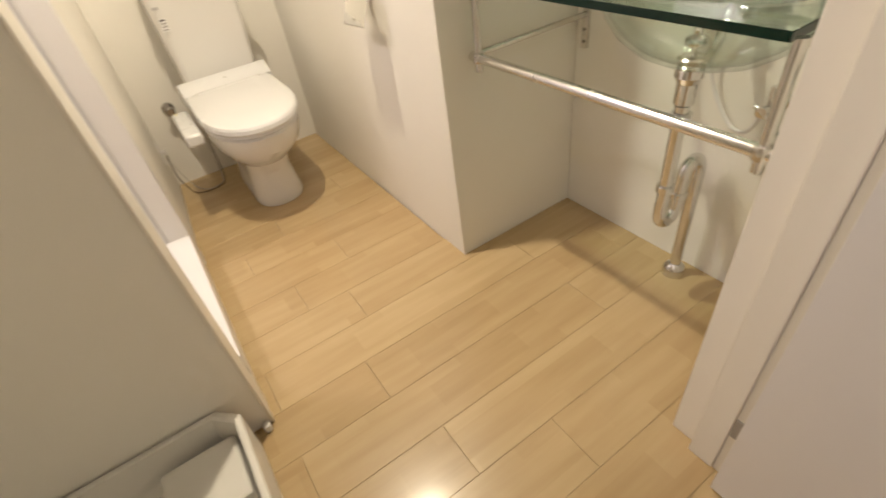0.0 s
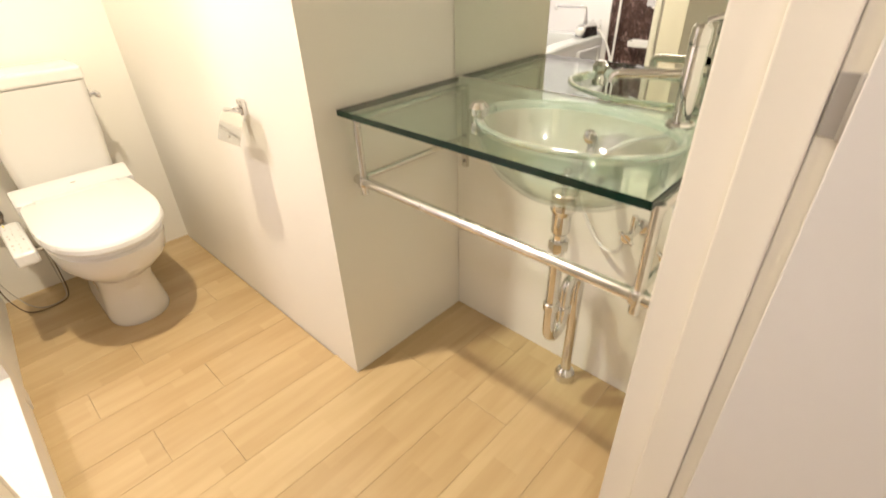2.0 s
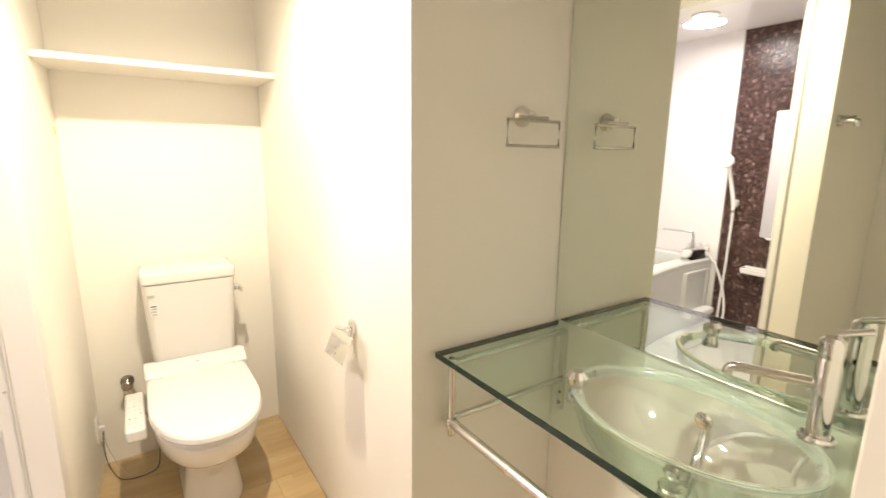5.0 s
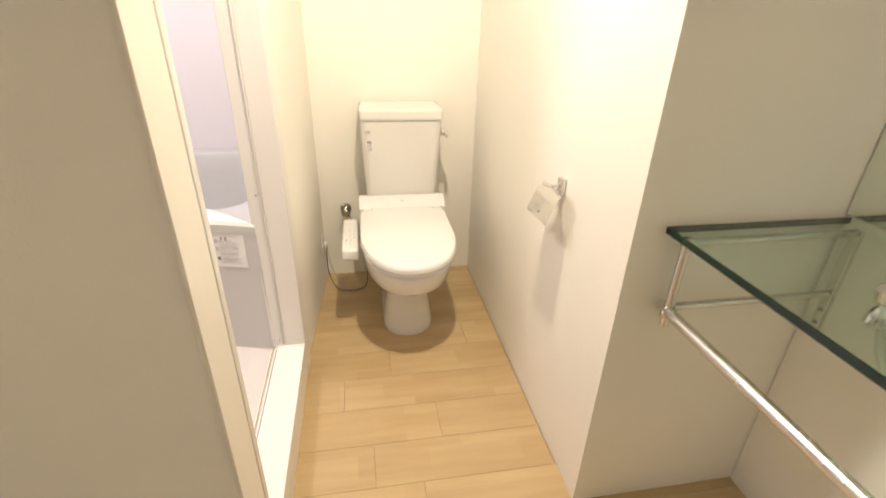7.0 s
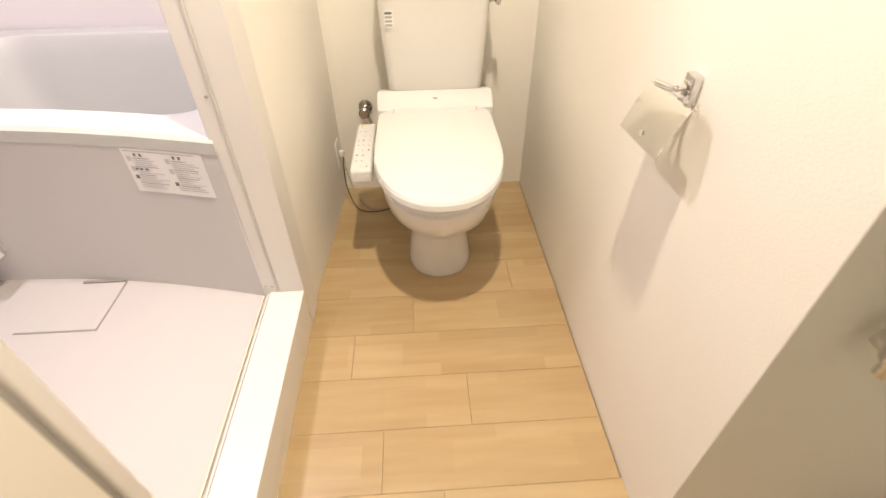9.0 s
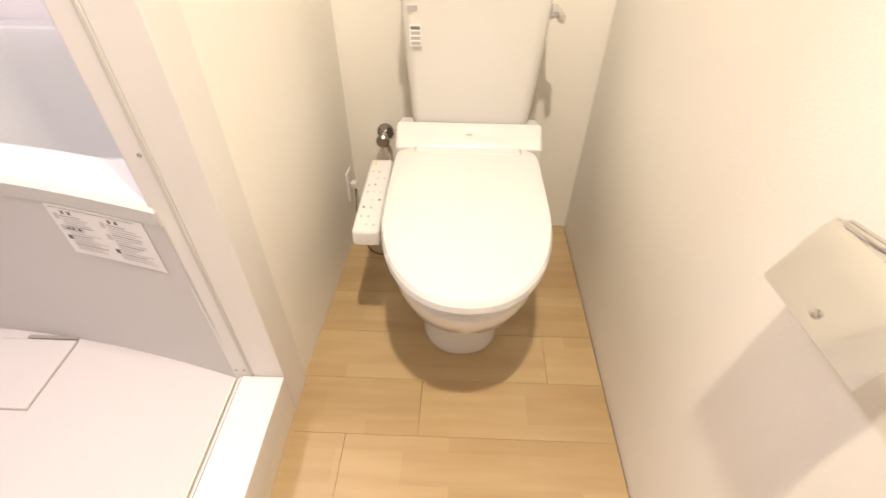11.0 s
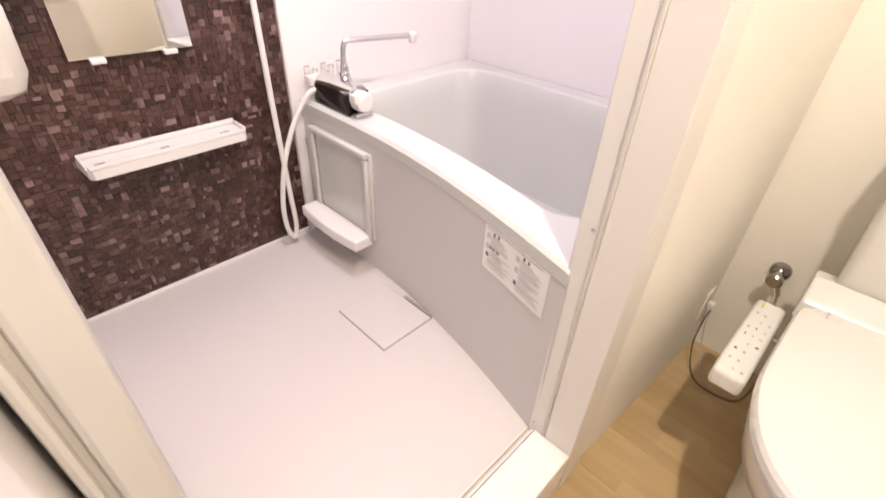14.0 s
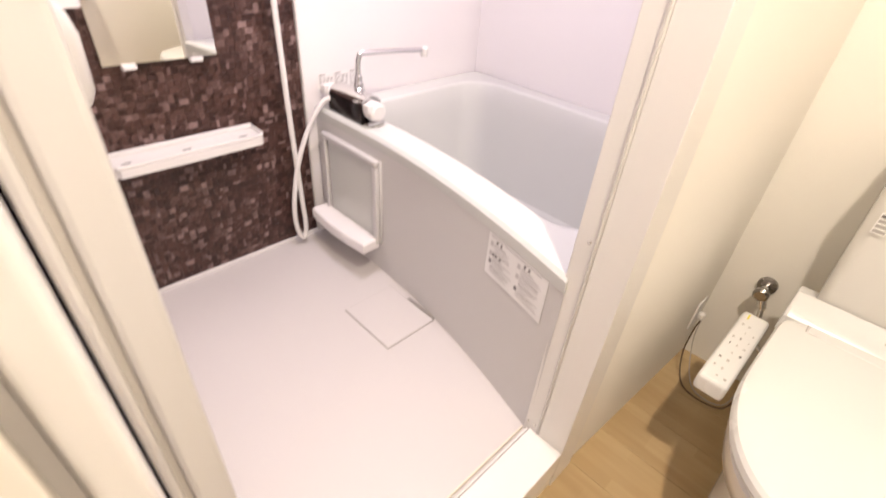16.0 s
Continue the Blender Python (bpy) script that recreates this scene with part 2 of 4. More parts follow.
def prism(outline, z0, z1, bevel=0.0, bm=None):
    """An upright slab over an outline of (x, y) points."""
    bm = bm or bmesh.new()
    low = [bm.verts.new((x, y, z0)) for x, y in outline]
    high = [bm.verts.new((x, y, z1)) for x, y in outline]
    n = len(outline)
    top = bm.faces.new(high)
    bm.faces.new(low[::-1])
    for k in range(n):
        bm.faces.new((low[k], low[(k + 1) % n], high[(k + 1) % n], high[k]))
    bmesh.ops.recalc_face_normals(bm, faces=bm.faces)
    if bevel:
        bmesh.ops.bevel(bm, geom=list(top.edges), offset=bevel, segments=3, affect="EDGES", profile=0.5)
    return bm


def link(name, bm, mat, smooth=True):
    me = bpy.data.meshes.new(name)
    bm.to_mesh(me)
    bm.free()
    for m in mat if isinstance(mat, (list, tuple)) else [mat]:
        me.materials.append(m)
    ob = new(name, me)
    if smooth:
        me.shade_smooth()
        me.set_sharp_from_angle(angle=radians(27))
        # broad flat sides stay flat between their rounded edges
        by_key = {e.key: e for e in me.edges}
        for p in me.polygons:
            if max(abs(c) for c in p.normal) > 0.99999:
                co = [me.vertices[i].co for i in p.vertices]
                if min((a - b).length for a, b in zip(co, co[1:] + co[:1])) > 0.008:
                    for key in p.edge_keys:
                        by_key[key].use_edge_sharp = True
    return ob


def part(name, bm, mat, parent, label=""):
    ob = link(name, bm, mat)
    ob.parent = parent
    root = parent.parent or parent
    ob.matrix_parent_inverse = Matrix.Translation(-root.location) if parent == root else Matrix.Identity(4)
    return tagged(ob, label)


def thing(name, place, label, category, group=""):
    ob = new(name)
    ob.location = place
    ob.empty_display_size = 0.05
    return tagged(ob, label, category, group)


def setting(name, bm, mat, label=""):
    return tagged(link(name, bm, mat), label, kind="structure")


# ---- the large structure ----
CEILING = 2.2
setting("floor", box((-1.0, -1.7, -0.12), (1.3, 2.5, -0.008)), BASE, "pale maple board floor in staggered rows")
setting("wall_north", box((-0.22, 2.43, -0.05), (1.25, 2.53, CEILING)), WALL, "white papered wall behind the toilet")
setting("wall_partition", box((0.63, 1.05, -0.05), (1.25, 2.428, CEILING)), WALL, "white papered partition beside the toilet")
setting("wall_east", box((1.13, 0.06, -0.05), (1.25, 1.048, CEILING)), WALL, "white papered wall behind the glass basin")
setting("wall_doorway", box((0.645, 0.08, -0.05), (1.128, 0.226, CEILING)), WALL, "white papered wall beside the doorway")
setting("wall_west", prism([(-0.222, 1.772), (-0.145, 1.772), (-0.104, 2.428), (-0.222, 2.428)], -0.05, CEILING), WALL, "white papered wall between toilet and bath")
setting("wall_bath_header", box((-0.22, 0.98, 2.06), (-0.145, 1.77, CEILING)), WALL, "white papered wall above the bath door")
setting("wall_laundry", box((-1.0, 0.858, -0.05), (-0.147, 0.93, CEILING)), WALL, "white papered end wall of the laundry niche")
setting("wall_niche", box((-1.0, 0.16, -0.05), (-0.87, 0.857, CEILING)), WALL, "white papered back wall of the laundry niche")
setting("wall_hall_left", box((-1.0, 0.06, -0.05), (-0.19, 0.158, CEILING)), WALL, "white papered wall left of the doorway")
setting("wall_over_door", box((-0.188, 0.08, 2.04), (0.643, 0.20, CEILING)), WALL, "white papered wall above the doorway")
setting("wall_hall_west", box((-1.0, -1.7, -0.05), (-0.9, 0.058, CEILING)), WALL, "white papered hallway wall")
setting("wall_hall_east", box((0.78, -1.7, -0.05), (0.9, 0.078, CEILING)), WALL, "white papered hallway wall")
setting("wall_hall_south", box((-0.898, -1.7, -0.05), (0.778, -1.6, CEILING)), WALL, "white papered hallway end wall")
setting("ceiling", box((-1.0, -1.7, CEILING + 0.001), (1.25, 2.53, CEILING + 0.08)), CEIL, "plain white washroom and hallway ceiling")

# ---- doorway: lining, casing, open door ----
door_frame = thing("door_frame", (0.62, 0.14, 0), "cream white door lining with a stepped stop beside the basin", "door frame")
part("casing", box((0.630, 0.176, 0.0), (0.6445, 0.231, 2.06), 0.003), TRIM, door_frame)
part("stop", box((0.607, 0.121, 0.0), (0.6445, 0.1755, 2.05), 0.003), TRIM, door_frame)
part("jamb", box((0.611, 0.082, 0.0), (0.6445, 0.1205, 2.05), 0.002), TRIM, door_frame)
part("head", box((-0.186, 0.08, 2.0), (0.606, 0.20, 2.038), 0.002), TRIM, door_frame)

door = thing("door_1", (0.594, -0.3, 0), "plain white flush door standing wide open", "door")
tagged(door, kind="structure")
part("leaf", box((0.566, -0.66, 0.008), (0.604, 0.0985, 1.99), 0.0015), LEAF, door)
for z in (0.17, 1.03, 1.82):
    h = part("hinge", box((0.6075, 0.0975, z - 0.029), (0.6109, 0.1195, z + 0.029), 0.0015), HINGE, door, "grey steel butt hinge")
    part("pin", lathe([(0.003, -0.030), (0.004, -0.028), (0.004, 0.028), (0.003, 0.030)], (0.606, 0.1005, z), sides=12), HINGE, h)

# ---- bathroom shell ----
BF = 0.125
setting("floor_bath", box((-1.36, 0.95, 0.03), (-0.242, 2.62, BF), 0.0), BATHFLOOR, "pale grey moulded bathroom floor")
setting("wall_bath_mosaic", box((-1.45, 0.95, 0.0), (-1.336, 1.773, 2.2)), GROUT, "dark brown mosaic bathroom wall")
setting("wall_bath_west", box((-1.45, 1.775, 0.0), (-1.325, 2.62, 2.2)), PANEL, "glossy white bathroom wall panel over the tub")
setting("wall_bath_north", box((-1.45, 2.60, 0.0), (-0.235, 2.70, 2.2)), PANEL, "glossy white bathroom wall panel behind the tub")
setting("wall_bath_east", box((-0.235, 1.722, 0.0), (-0.222, 2.598, 2.2)), PANEL, "glossy white bathroom wall panel beside the tub")
setting("wall_bath_south", box((-1.334, 0.935, 0.0), (-0.222, 0.985, 2.2)), PANEL, "glossy white bathroom wall panel behind the door")
setting("wall_bath_over_door", box((-0.25, 0.987, 2.05), (-0.222, 1.708, 2.2)), PANEL, "white panel above the bath door")
setting("ceiling_bath", box((-1.45, 0.95, 2.15), (-0.222, 2.62, 2.2)), PANEL, "glossy white bathroom ceiling")
setting("trim", box((-1.3355, 0.99, BF), (-1.3245, 1.77, BF + 0.012), 0.002), RESIN, "thin white joint strip under the mosaic")
setting("trim_corner", box((-1.3355, 1.7685, BF + 0.013), (-1.3235, 1.7745, 2.14), 0.001), RESIN, "thin white joint strip at the mosaic's edge")

# bath door frame with raised sill
bath_frame = thing("bath_door_frame", (-0.19, 1.35, 0), "white resin bath door frame with a raised sill", "door frame")
part("sill", box((-0.232, 0.985, 0.06), (-0.137, 1.682, 0.145), 0.003), RESIN, bath_frame)
part("sill_face", box((-0.15, 0.93, 0.0), (-0.142, 1.77, 0.0595)), TRIM, bath_frame)
for x in (-0.2345, -0.249):
    part("track", box((x - 0.0045, 0.99, BF), (x, 1.680, 0.141 if x > -0.24 else 0.134), 0.001), RESIN if x > -0.24 else GASKET, bath_frame)
part("post", box((-0.250, 1.682, 0.06), (-0.206, 1.72, 2.05), 0.003), RESIN, bath_frame, "white resin frame post with grooves")
part("casing", box((-0.206, 1.6825, 0.0), (-0.137, 1.7718, 2.06), 0.002), RESIN, bath_frame)
part("gasket", box((-0.2125, 1.6785, 0.1455), (-0.2085, 1.6818, 2.02)), DOORRESIN, bath_frame, "pale sealing strip")
part("post", box((-0.250, 0.94, 0.06), (-0.20, 0.984, 2.05), 0.003), RESIN, bath_frame)
part("casing", box((-0.199, 0.966, 0.0), (-0.141, 0.992, 2.06), 0.006, 3), RESIN, bath_frame, "narrow rounded frame edge")
part("gasket", box((-0.199, 0.956, 0.0), (-0.1455, 0.9655, 2.06)), GROOVE, bath_frame, "dark joint beside the frame")
part("corner_trim", box((-0.1465, 0.854, 0.0), (-0.139, 0.9555, 2.2), 0.002), TRIM, bath_frame, "cream wall-end trim")
part("trim_back", box((-0.199, 0.931, 0.0), (-0.147, 0.9555, 2.06)), TRIM, bath_frame)
part("head", box((-0.25, 0.986, 2.02), (-0.139, 1.691, 2.058), 0.003), RESIN, bath_frame)
for x, z in ((-0.222, 0.710), (-0.222, 1.35), (-0.240, 0.165), (-0.222, 0.165)):
    part("screw", lathe([(0.0036, 0), (0.0036, -0.001), (0.002, -0.0018)], (x, 1.6818, z), "y", 12), STEEL, bath_frame)

# folding bath door, folded open inside
bath_door = thing("bath_door", (-0.45, 1.03, BF), "white folding bath door with frosted panels, folded open", "door")
for y0, y1 in ((0.993, 1.004), (1.010, 1.046)):
    panel = part("door_panel", box((-0.655, y0 + 0.004, BF + 0.07), (-0.305, y1 - 0.004, 1.93)), TRANSLUCENT, bath_door, "frosted grey panel")
    part("stile", box((-0.70, y0, BF + 0.012), (-0.655, y1, 1.98), 0.006), DOORRESIN, bath_door)
    part("stile", box((-0.305, y0, BF + 0.012), (-0.262, y1, 1.98), 0.006), DOORRESIN, bath_door)
    part("rail", box((-0.654, y0 + 0.001, BF + 0.012), (-0.306, y1 - 0.001, BF + 0.07), 0.004), DOORRESIN, bath_door)
    part("rail", box((-0.654, y0 + 0.002, 1.93), (-0.306, y1 - 0.002, 1.98), 0.004), DOORRESIN, bath_door)
hrings = []
for z, d, w in ((0.945, 0.030, 0.020), (0.953, 0.044, 0.029), (0.970, 0.051, 0.034), (1.030, 0.054, 0.034), (1.053, 0.049, 0.033), (1.065, 0.040, 0.031), (1.120, 0.022, 0.028), (1.150, 0.010, 0.022)):
    ring = []
    for sx, sy, a0 in ((1, 1, 0), (-1, 1, 90)):
        r = min(0.014, d * 0.6)
        ring += [(-0.636 + sx * (w - r) + r * math.cos(radians(a0 + 22.5 * k)), 1.0552 + d - r + r * math.sin(radians(a0 + 22.5 * k)), z) for k in range(5)]
    hrings.append(ring + [(-0.636 - w, 1.0552, z), (-0.636 + w, 1.0552, z)])
part("handle", loft(hrings), DOORRESIN, bath_door, "white rounded pull handle")
part("handle_plate", box((-0.676, 1.0462, 0.930), (-0.600, 1.055, 1.170), 0.004), DOORRESIN, bath_door)


# strip added between the folded panels; its grey stands in for the gap's shade
part("gap_filler", box((-0.285, 1.0035, BF + 0.014), (-0.270, 1.0105, 1.975)), GREYSTRIP, bath_door, "grey filler added for the shade in the gap between the folded panels")

# ---- bath tub with apron ----
def apron_y(x):
    """Where the front of the tub stands: it bows out towards the door."""
    s = min(1.0, max(0.0, (x + 1.05) / 0.82))
    return 1.808 - 0.128 * s * s * (1.15 - 0.15 * s)


RIM = 0.618
tub = thing("bathtub", (-0.78, 2.1, BF), "pale grey resin bathtub with a bowed apron", "bathtub")
xs = [-1.324 + 1.084 * k / 28 for k in range(29)]
bm = bmesh.new()
low = [bm.verts.new((x, apron_y(x), BF)) for x in xs]
mid = [bm.verts.new((x, apron_y(x) - 0.004, RIM - 0.035)) for x in xs]
for a in range(28):
    bm.faces.new((low[a], low[a + 1], mid[a + 1], mid[a]))
back = [bm.verts.new((x, apron_y(x) + 0.012, BF)) for x in xs]
backt = [bm.verts.new((x, apron_y(x) + 0.012, RIM - 0.035)) for x in xs]
for a in range(28):
    bm.faces.new((back[a + 1], back[a], backt[a], backt[a + 1]))
    bm.faces.new((mid[a], mid[a + 1], backt[a + 1], backt[a]))
bmesh.ops.recalc_face_normals(bm, faces=bm.faces)
part("apron", bm, APRON, tub, "satin grey front panel")


def rounded(x0, x1, y0, y1, r, n=9, front=None):
    """A rounded rectangle; front bends its low-y side along the apron."""
    pts = []
    for cx, cy, a0 in ((x1 - r, y0 + r, -90), (x1 - r, y1 - r, 0), (x0 + r, y1 - r, 90), (x0 + r, y0 + r, 180)):
        for k in range(n):
            a = radians(a0 + 90 * k / (n - 1))
            pts.append((cx + r * math.cos(a), cy + r * math.sin(a)))
    # extra points along the low-y side, from x0 to x1
    side = [(x0 + r + (x1 - x0 - 2 * r) * k / 17, y0) for k in range(1, 17)]
    pts += side
    if front:
        pts = [(x, y + front(x) * (1 - (y - y0) / (y1 - y0)) ** 2) for x, y in pts]
    return pts


bend = lambda x: apron_y(x) - 1.79
inner_top = rounded(-1.235, -0.285, 1.885, 2.525, 0.13, front=bend)
ring_out = []
for x, y in inner_top:
    # matching point on the outer edge, found by pushing out from the middle
    cx, cy = -0.76, 2.2
    dx, dy = x - cx, y - cy
    k = min(((-1.324 if dx < 0 else -0.24) - cx) / dx if abs(dx) > 1e-6 else 9, ((2.597 if dy > 0 else 1.70) - cy) / dy if abs(dy) > 1e-6 else 9)
    px, py = cx + dx * k, cy + dy * k
    if dy < 0:
        py = max(py, apron_y(px) - 0.006) if py > 1.71 else apron_y(px) - 0.006
    ring_out.append((px, py))
rings = [[(x, y, RIM - 0.04) for x, y in ring_out],
         [(x, y + (0.0 if y > 2 else -0.002), RIM - 0.010) for x, y in ring_out],
         [(x + (0.006 if x < -0.76 else -0.006), y + (0.008 if y < 2 else -0.004), RIM) for x, y in ring_out]]
for inset, z in ((-0.006, RIM), (0.004, RIM - 0.005), (0.012, RIM - 0.02), (0.022, RIM - 0.08), (0.05, BF + 0.16), (0.075, BF + 0.10), (0.12, BF + 0.07)):
    rings.append([(x + (-0.76 - x) / 0.475 * inset, y + (2.2 - y) / 0.32 * inset, z) for x, y in inner_top])
part("shell", loft(rings, caps=2), TUB, tub, "smooth grey tub shell")

# recessed soap panel in the apron
soap = part("soap_panel", box((-1.262, 1.793, 0.245), (-0.965, 1.806, 0.545), 0.004), APRON, tub, "grey moulded soap recess panel")
part("soap_back", box((-1.235, 1.7905, 0.262), (-0.993, 1.7945, 0.525), 0.001), TUB, soap)
for lo, hi in (((-1.262, 1.776, 0.532), (-0.965, 1.792, 0.552)), ((-1.262, 1.778, 0.25), (-1.240, 1.792, 0.531)), ((-0.987, 1.778, 0.25), (-0.965, 1.792, 0.531))):
    part("soap_frame", box(lo, hi, 0.006), APRON, soap)
tray = [(-1.275, 1.79)] + [(-1.275 + 0.305 * k / 10, 1.725 - 0.012 * math.sin(math.pi * k / 10)) for k in range(11)] + [(-0.970, 1.79)]
part("soap_tray", prism(tray, 0.235, 0.272, 0.008), PANEL, soap, "pale grey soap tray")
for x in (-0.975,):
    part("screw", lathe([(0.005, 0), (0.005, -0.003), (0.003, -0.004)], (x, 1.776, 0.245), "y", 12), STEEL, soap)


# ---- mosaic pieces ----
def mosaic():
    """Small pieces of mixed sizes packed without running rows."""
    rng = random.Random(5)
    verts, faces, single = [], [], []
    x0, y0, z0, u, v = -1.336, 0.99, BF + 0.013, 0.777 / 90, 0.00858
    ny, nz = 90, 233
    taken = [[False] * ny for _ in range(nz)]
    for r in range(nz):
        for c in range(ny):
            if taken[r][c]:
                continue
            w, h = rng.choice(((1, 1), (2, 1), (1, 2), (2, 2), (2, 2), (3, 2), (2, 3), (2, 2), (3, 1)))
            w, h = min(w, ny - c), min(h, nz - r)
            while w > 1 and any(taken[r][c + i] for i in range(w)):
                w -= 1
            for i in range(h):
                for j in range(w):
                    taken[r + i][c + j] = True
            d, g, e = rng.choice((0.0010, 0.0014, 0.0019)), 0.0002, 0.0006
            a, b, lo, hi = y0 + c * u + g, y0 + (c + w) * u - g, z0 + r * v + g, z0 + (r + h) * v - g
            if lo < 0.42 and 1.35 < a < 1.62 and len(single) < 300:
                single.append((a, b, lo, hi, d))
                continue
            k, p, q = len(verts), rng.uniform(-0.0005, 0.0005), rng.uniform(-0.0004, 0.0004)
            verts += [(x0, a, lo), (x0, b, lo), (x0, b, hi), (x0, a, hi), (x0 + d, a + e, lo + e), (x0 + d + p, b - e, lo + e), (x0 + d + p + q, b - e, hi - e), (x0 + d + q, a + e, hi - e)]
            faces += [(k + 4, k + 5, k + 6, k + 7), (k, k + 1, k + 5, k + 4), (k + 1, k + 2, k + 6, k + 5), (k + 2, k + 3, k + 7, k + 6), (k + 3, k, k + 4, k + 7)]
    return verts, faces, single, x0


# ---- bathroom fittings ----
drain = thing("drain_cover", (-0.78, 1.69, BF), "square pale drain cover set in the bath floor", "drain cover")
# border round the plate, coloured as the shade in its groove
part("frame", box((-0.888, 1.588, BF - 0.01), (-0.672, 1.773, BF + 0.0015)), GROOVE, drain)
part("plate", box((-0.8855, 1.5905, BF - 0.01), (-0.6745, 1.7705, BF + 0.005), 0.002), BATHFLOOR, drain)

part("slot", box((-0.80, 1.774, BF - 0.004), (-0.676, 1.783, BF + 0.005)), GROOVE, drain, "dark overflow slot")

mir = thing("bath_mirror", (-1.32, 1.41, 0.79), "tall frameless mirror on the mosaic wall", "mirror")
part("glass", prism([(-1.3285, 1.246), (-1.325, 1.246), (-1.3125, 1.514), (-1.3285, 1.514)], 0.812, 1.62), BATHMIRROR, mir)
for y in (1.30, 1.46):
    part("clip", box((-1.328, y - 0.016, 0.801), (-1.308, y + 0.016, 0.8115), 0.002), RESIN, mir, "small clear clip")


def bath_shelf(y0, y1, z, slots):
    s = thing("bath_shelf", (-1.28, (y0 + y1) / 2, z - 0.03), "white resin shelf on the mosaic wall", "shelf", "bath shelves")
    outline = [(-1.3285, y0), (-1.245, y0 + 0.004), (-1.232, y0 + 0.014), (-1.229, (y0 + y1) / 2), (-1.232, y1 - 0.014), (-1.245, y1 - 0.004), (-1.3285, y1)]
    part("tray", prism(outline, z - 0.032, z - 0.010, 0.0), RESIN, s)
    part("lip", box((-1.247, y0 + 0.008, z - 0.0098), (-1.233, y1 - 0.008, z), 0.003), RESIN, s)
    part("lip", box((-1.3285, y0 + 0.002, z - 0.0098), (-1.316, y1 - 0.002, z + 0.004), 0.003), RESIN, s)
    for yy in (y0, y1 - 0.010):
        part("lip", box((-1.3155, yy + 0.002, z - 0.0098), (-1.2475, yy + 0.010, z), 0.003), RESIN, s)
    for y in slots:
        part("slot", box((-1.272, y - 0.012, z - 0.0098), (-1.266, y + 0.012, z - 0.0088)), INK, s)
    return s


bath_shelf(1.178, 1.579, 0.600, (1.216, 1.366, 1.526))
bath_shelf(0.993, 1.236, 0.988, (1.1,))

shower = thing("hand_shower", (-1.30, 1.70, 1.0), "white hand shower with a hanging white hose", "shower")
part("holder", box((-1.3285, 1.668, 1.00), (-1.275, 1.704, 1.045), 0.008), RESIN, shower)
part("handle", tube([(-1.282, 1.684, 0.975), (-1.275, 1.690, 1.05), (-1.262, 1.715, 1.18), (-1.235, 1.728, 1.29)], 0.013, smooth_steps=5), RESIN, shower)
part("head", lathe([(0.012, -0.03), (0.04, -0.012), (0.045, 0.0), (0.04, 0.012)], (-1.215, 1.73, 1.305), "x", 24), RESIN, shower)
part("collar", lathe([(0.011, 0), (0.014, 0.006), (0.014, 0.026), (0.011, 0.03)], (-1.283, 1.684, 0.958), sides=16), STEEL, shower)
part("hose", tube([(-1.245, 1.842, 0.658), (-1.262, 1.80, 0.645), (-1.275, 1.745, 0.565), (-1.282, 1.694, 0.44), (-1.285, 1.664, 0.30), (-1.285, 1.664, 0.20),
                   (-1.285, 1.684, 0.152), (-1.285, 1.698, 0.20), (-1.285, 1.695, 0.32), (-1.285, 1.688, 0.6), (-1.284, 1.685, 0.85), (-1.283, 1.684, 0.96)], 0.0085, smooth_steps=8), RESIN, shower, "glossy white flexible hose")

tap = thing("bath_mixer_tap", (-1.16, 1.88, RIM), "black and chrome bath mixer with a swivel spout", "tap")
ty, tz = 1.855, RIM
body = [(1.818, 0.001), (1.815, 0.010), (1.820, 0.056), (1.826, 0.066), (1.842, 0.070), (1.891, 0.066), (1.893, 0.010), (1.889, 0.001)]
part("body", loft([[(x, y, tz + z) for y, z in body] for x in (-1.255, -1.082)], caps=1), BLACK, tap, "glossy black mixer body")
hood = [(ty + 0.034 * math.cos(radians(a)), tz + 0.062 + 0.022 * math.sin(radians(a))) for a in range(0, 181, 15)]
part("hood", loft([[(x, y, z) for y, z in hood] for x in (-1.253, -1.084)], caps=1), CHROME, tap, "chrome rounded top")
for x, k in ((-1.256, -1), (-1.081, 1)):
    knob = part("knob", lathe([(0.024, 0), (0.029, k * 0.005), (0.031, k * 0.022), (0.028, k * 0.040), (0.020, k * 0.046)], (x, 1.850, RIM + 0.046), "x", 12), RESIN, tap, "ivory temperature knob")
    part("lug", box((min(x + k * 0.012, x + k * 0.042), 1.812, RIM + 0.046), (max(x + k * 0.012, x + k * 0.042), 1.832, RIM + 0.074), 0.005), RESIN, knob)
part("end_plate", box((-1.081, 1.822, RIM + 0.001), (-1.052, 1.886, RIM + 0.014), 0.004), CHROME, tap)
part("spout", tube([(-1.165, 1.871, RIM + 0.074), (-1.165, 1.871, RIM + 0.15), (-1.163, 1.876, RIM + 0.178), (-1.157, 1.892, RIM + 0.188), (-1.10, 2.035, RIM + 0.192), (-1.088, 2.064, RIM + 0.192)], 0.008, smooth_steps=5), CHROME, tap, "chrome swivel spout")
part("spout_base", lathe([(0.018, 0), (0.019, 0.008), (0.015, 0.012), (0.016, 0.024), (0.012, 0.030), (0.012, 0.045), (0.009, 0.050)], (-1.165, 1.871, RIM + 0.076), sides=20), CHROME, tap)
part("nozzle", lathe([(0.010, -0.014), (0.012, -0.01), (0.012, 0.012), (0.009, 0.016)], (-1.085, 2.071, RIM + 0.186), sides=16), RESIN, tap, "white nozzle")

sticker = thing("care_label", (-0.385, 1.73, 0.47), "white printed care label stuck on the apron", "label")


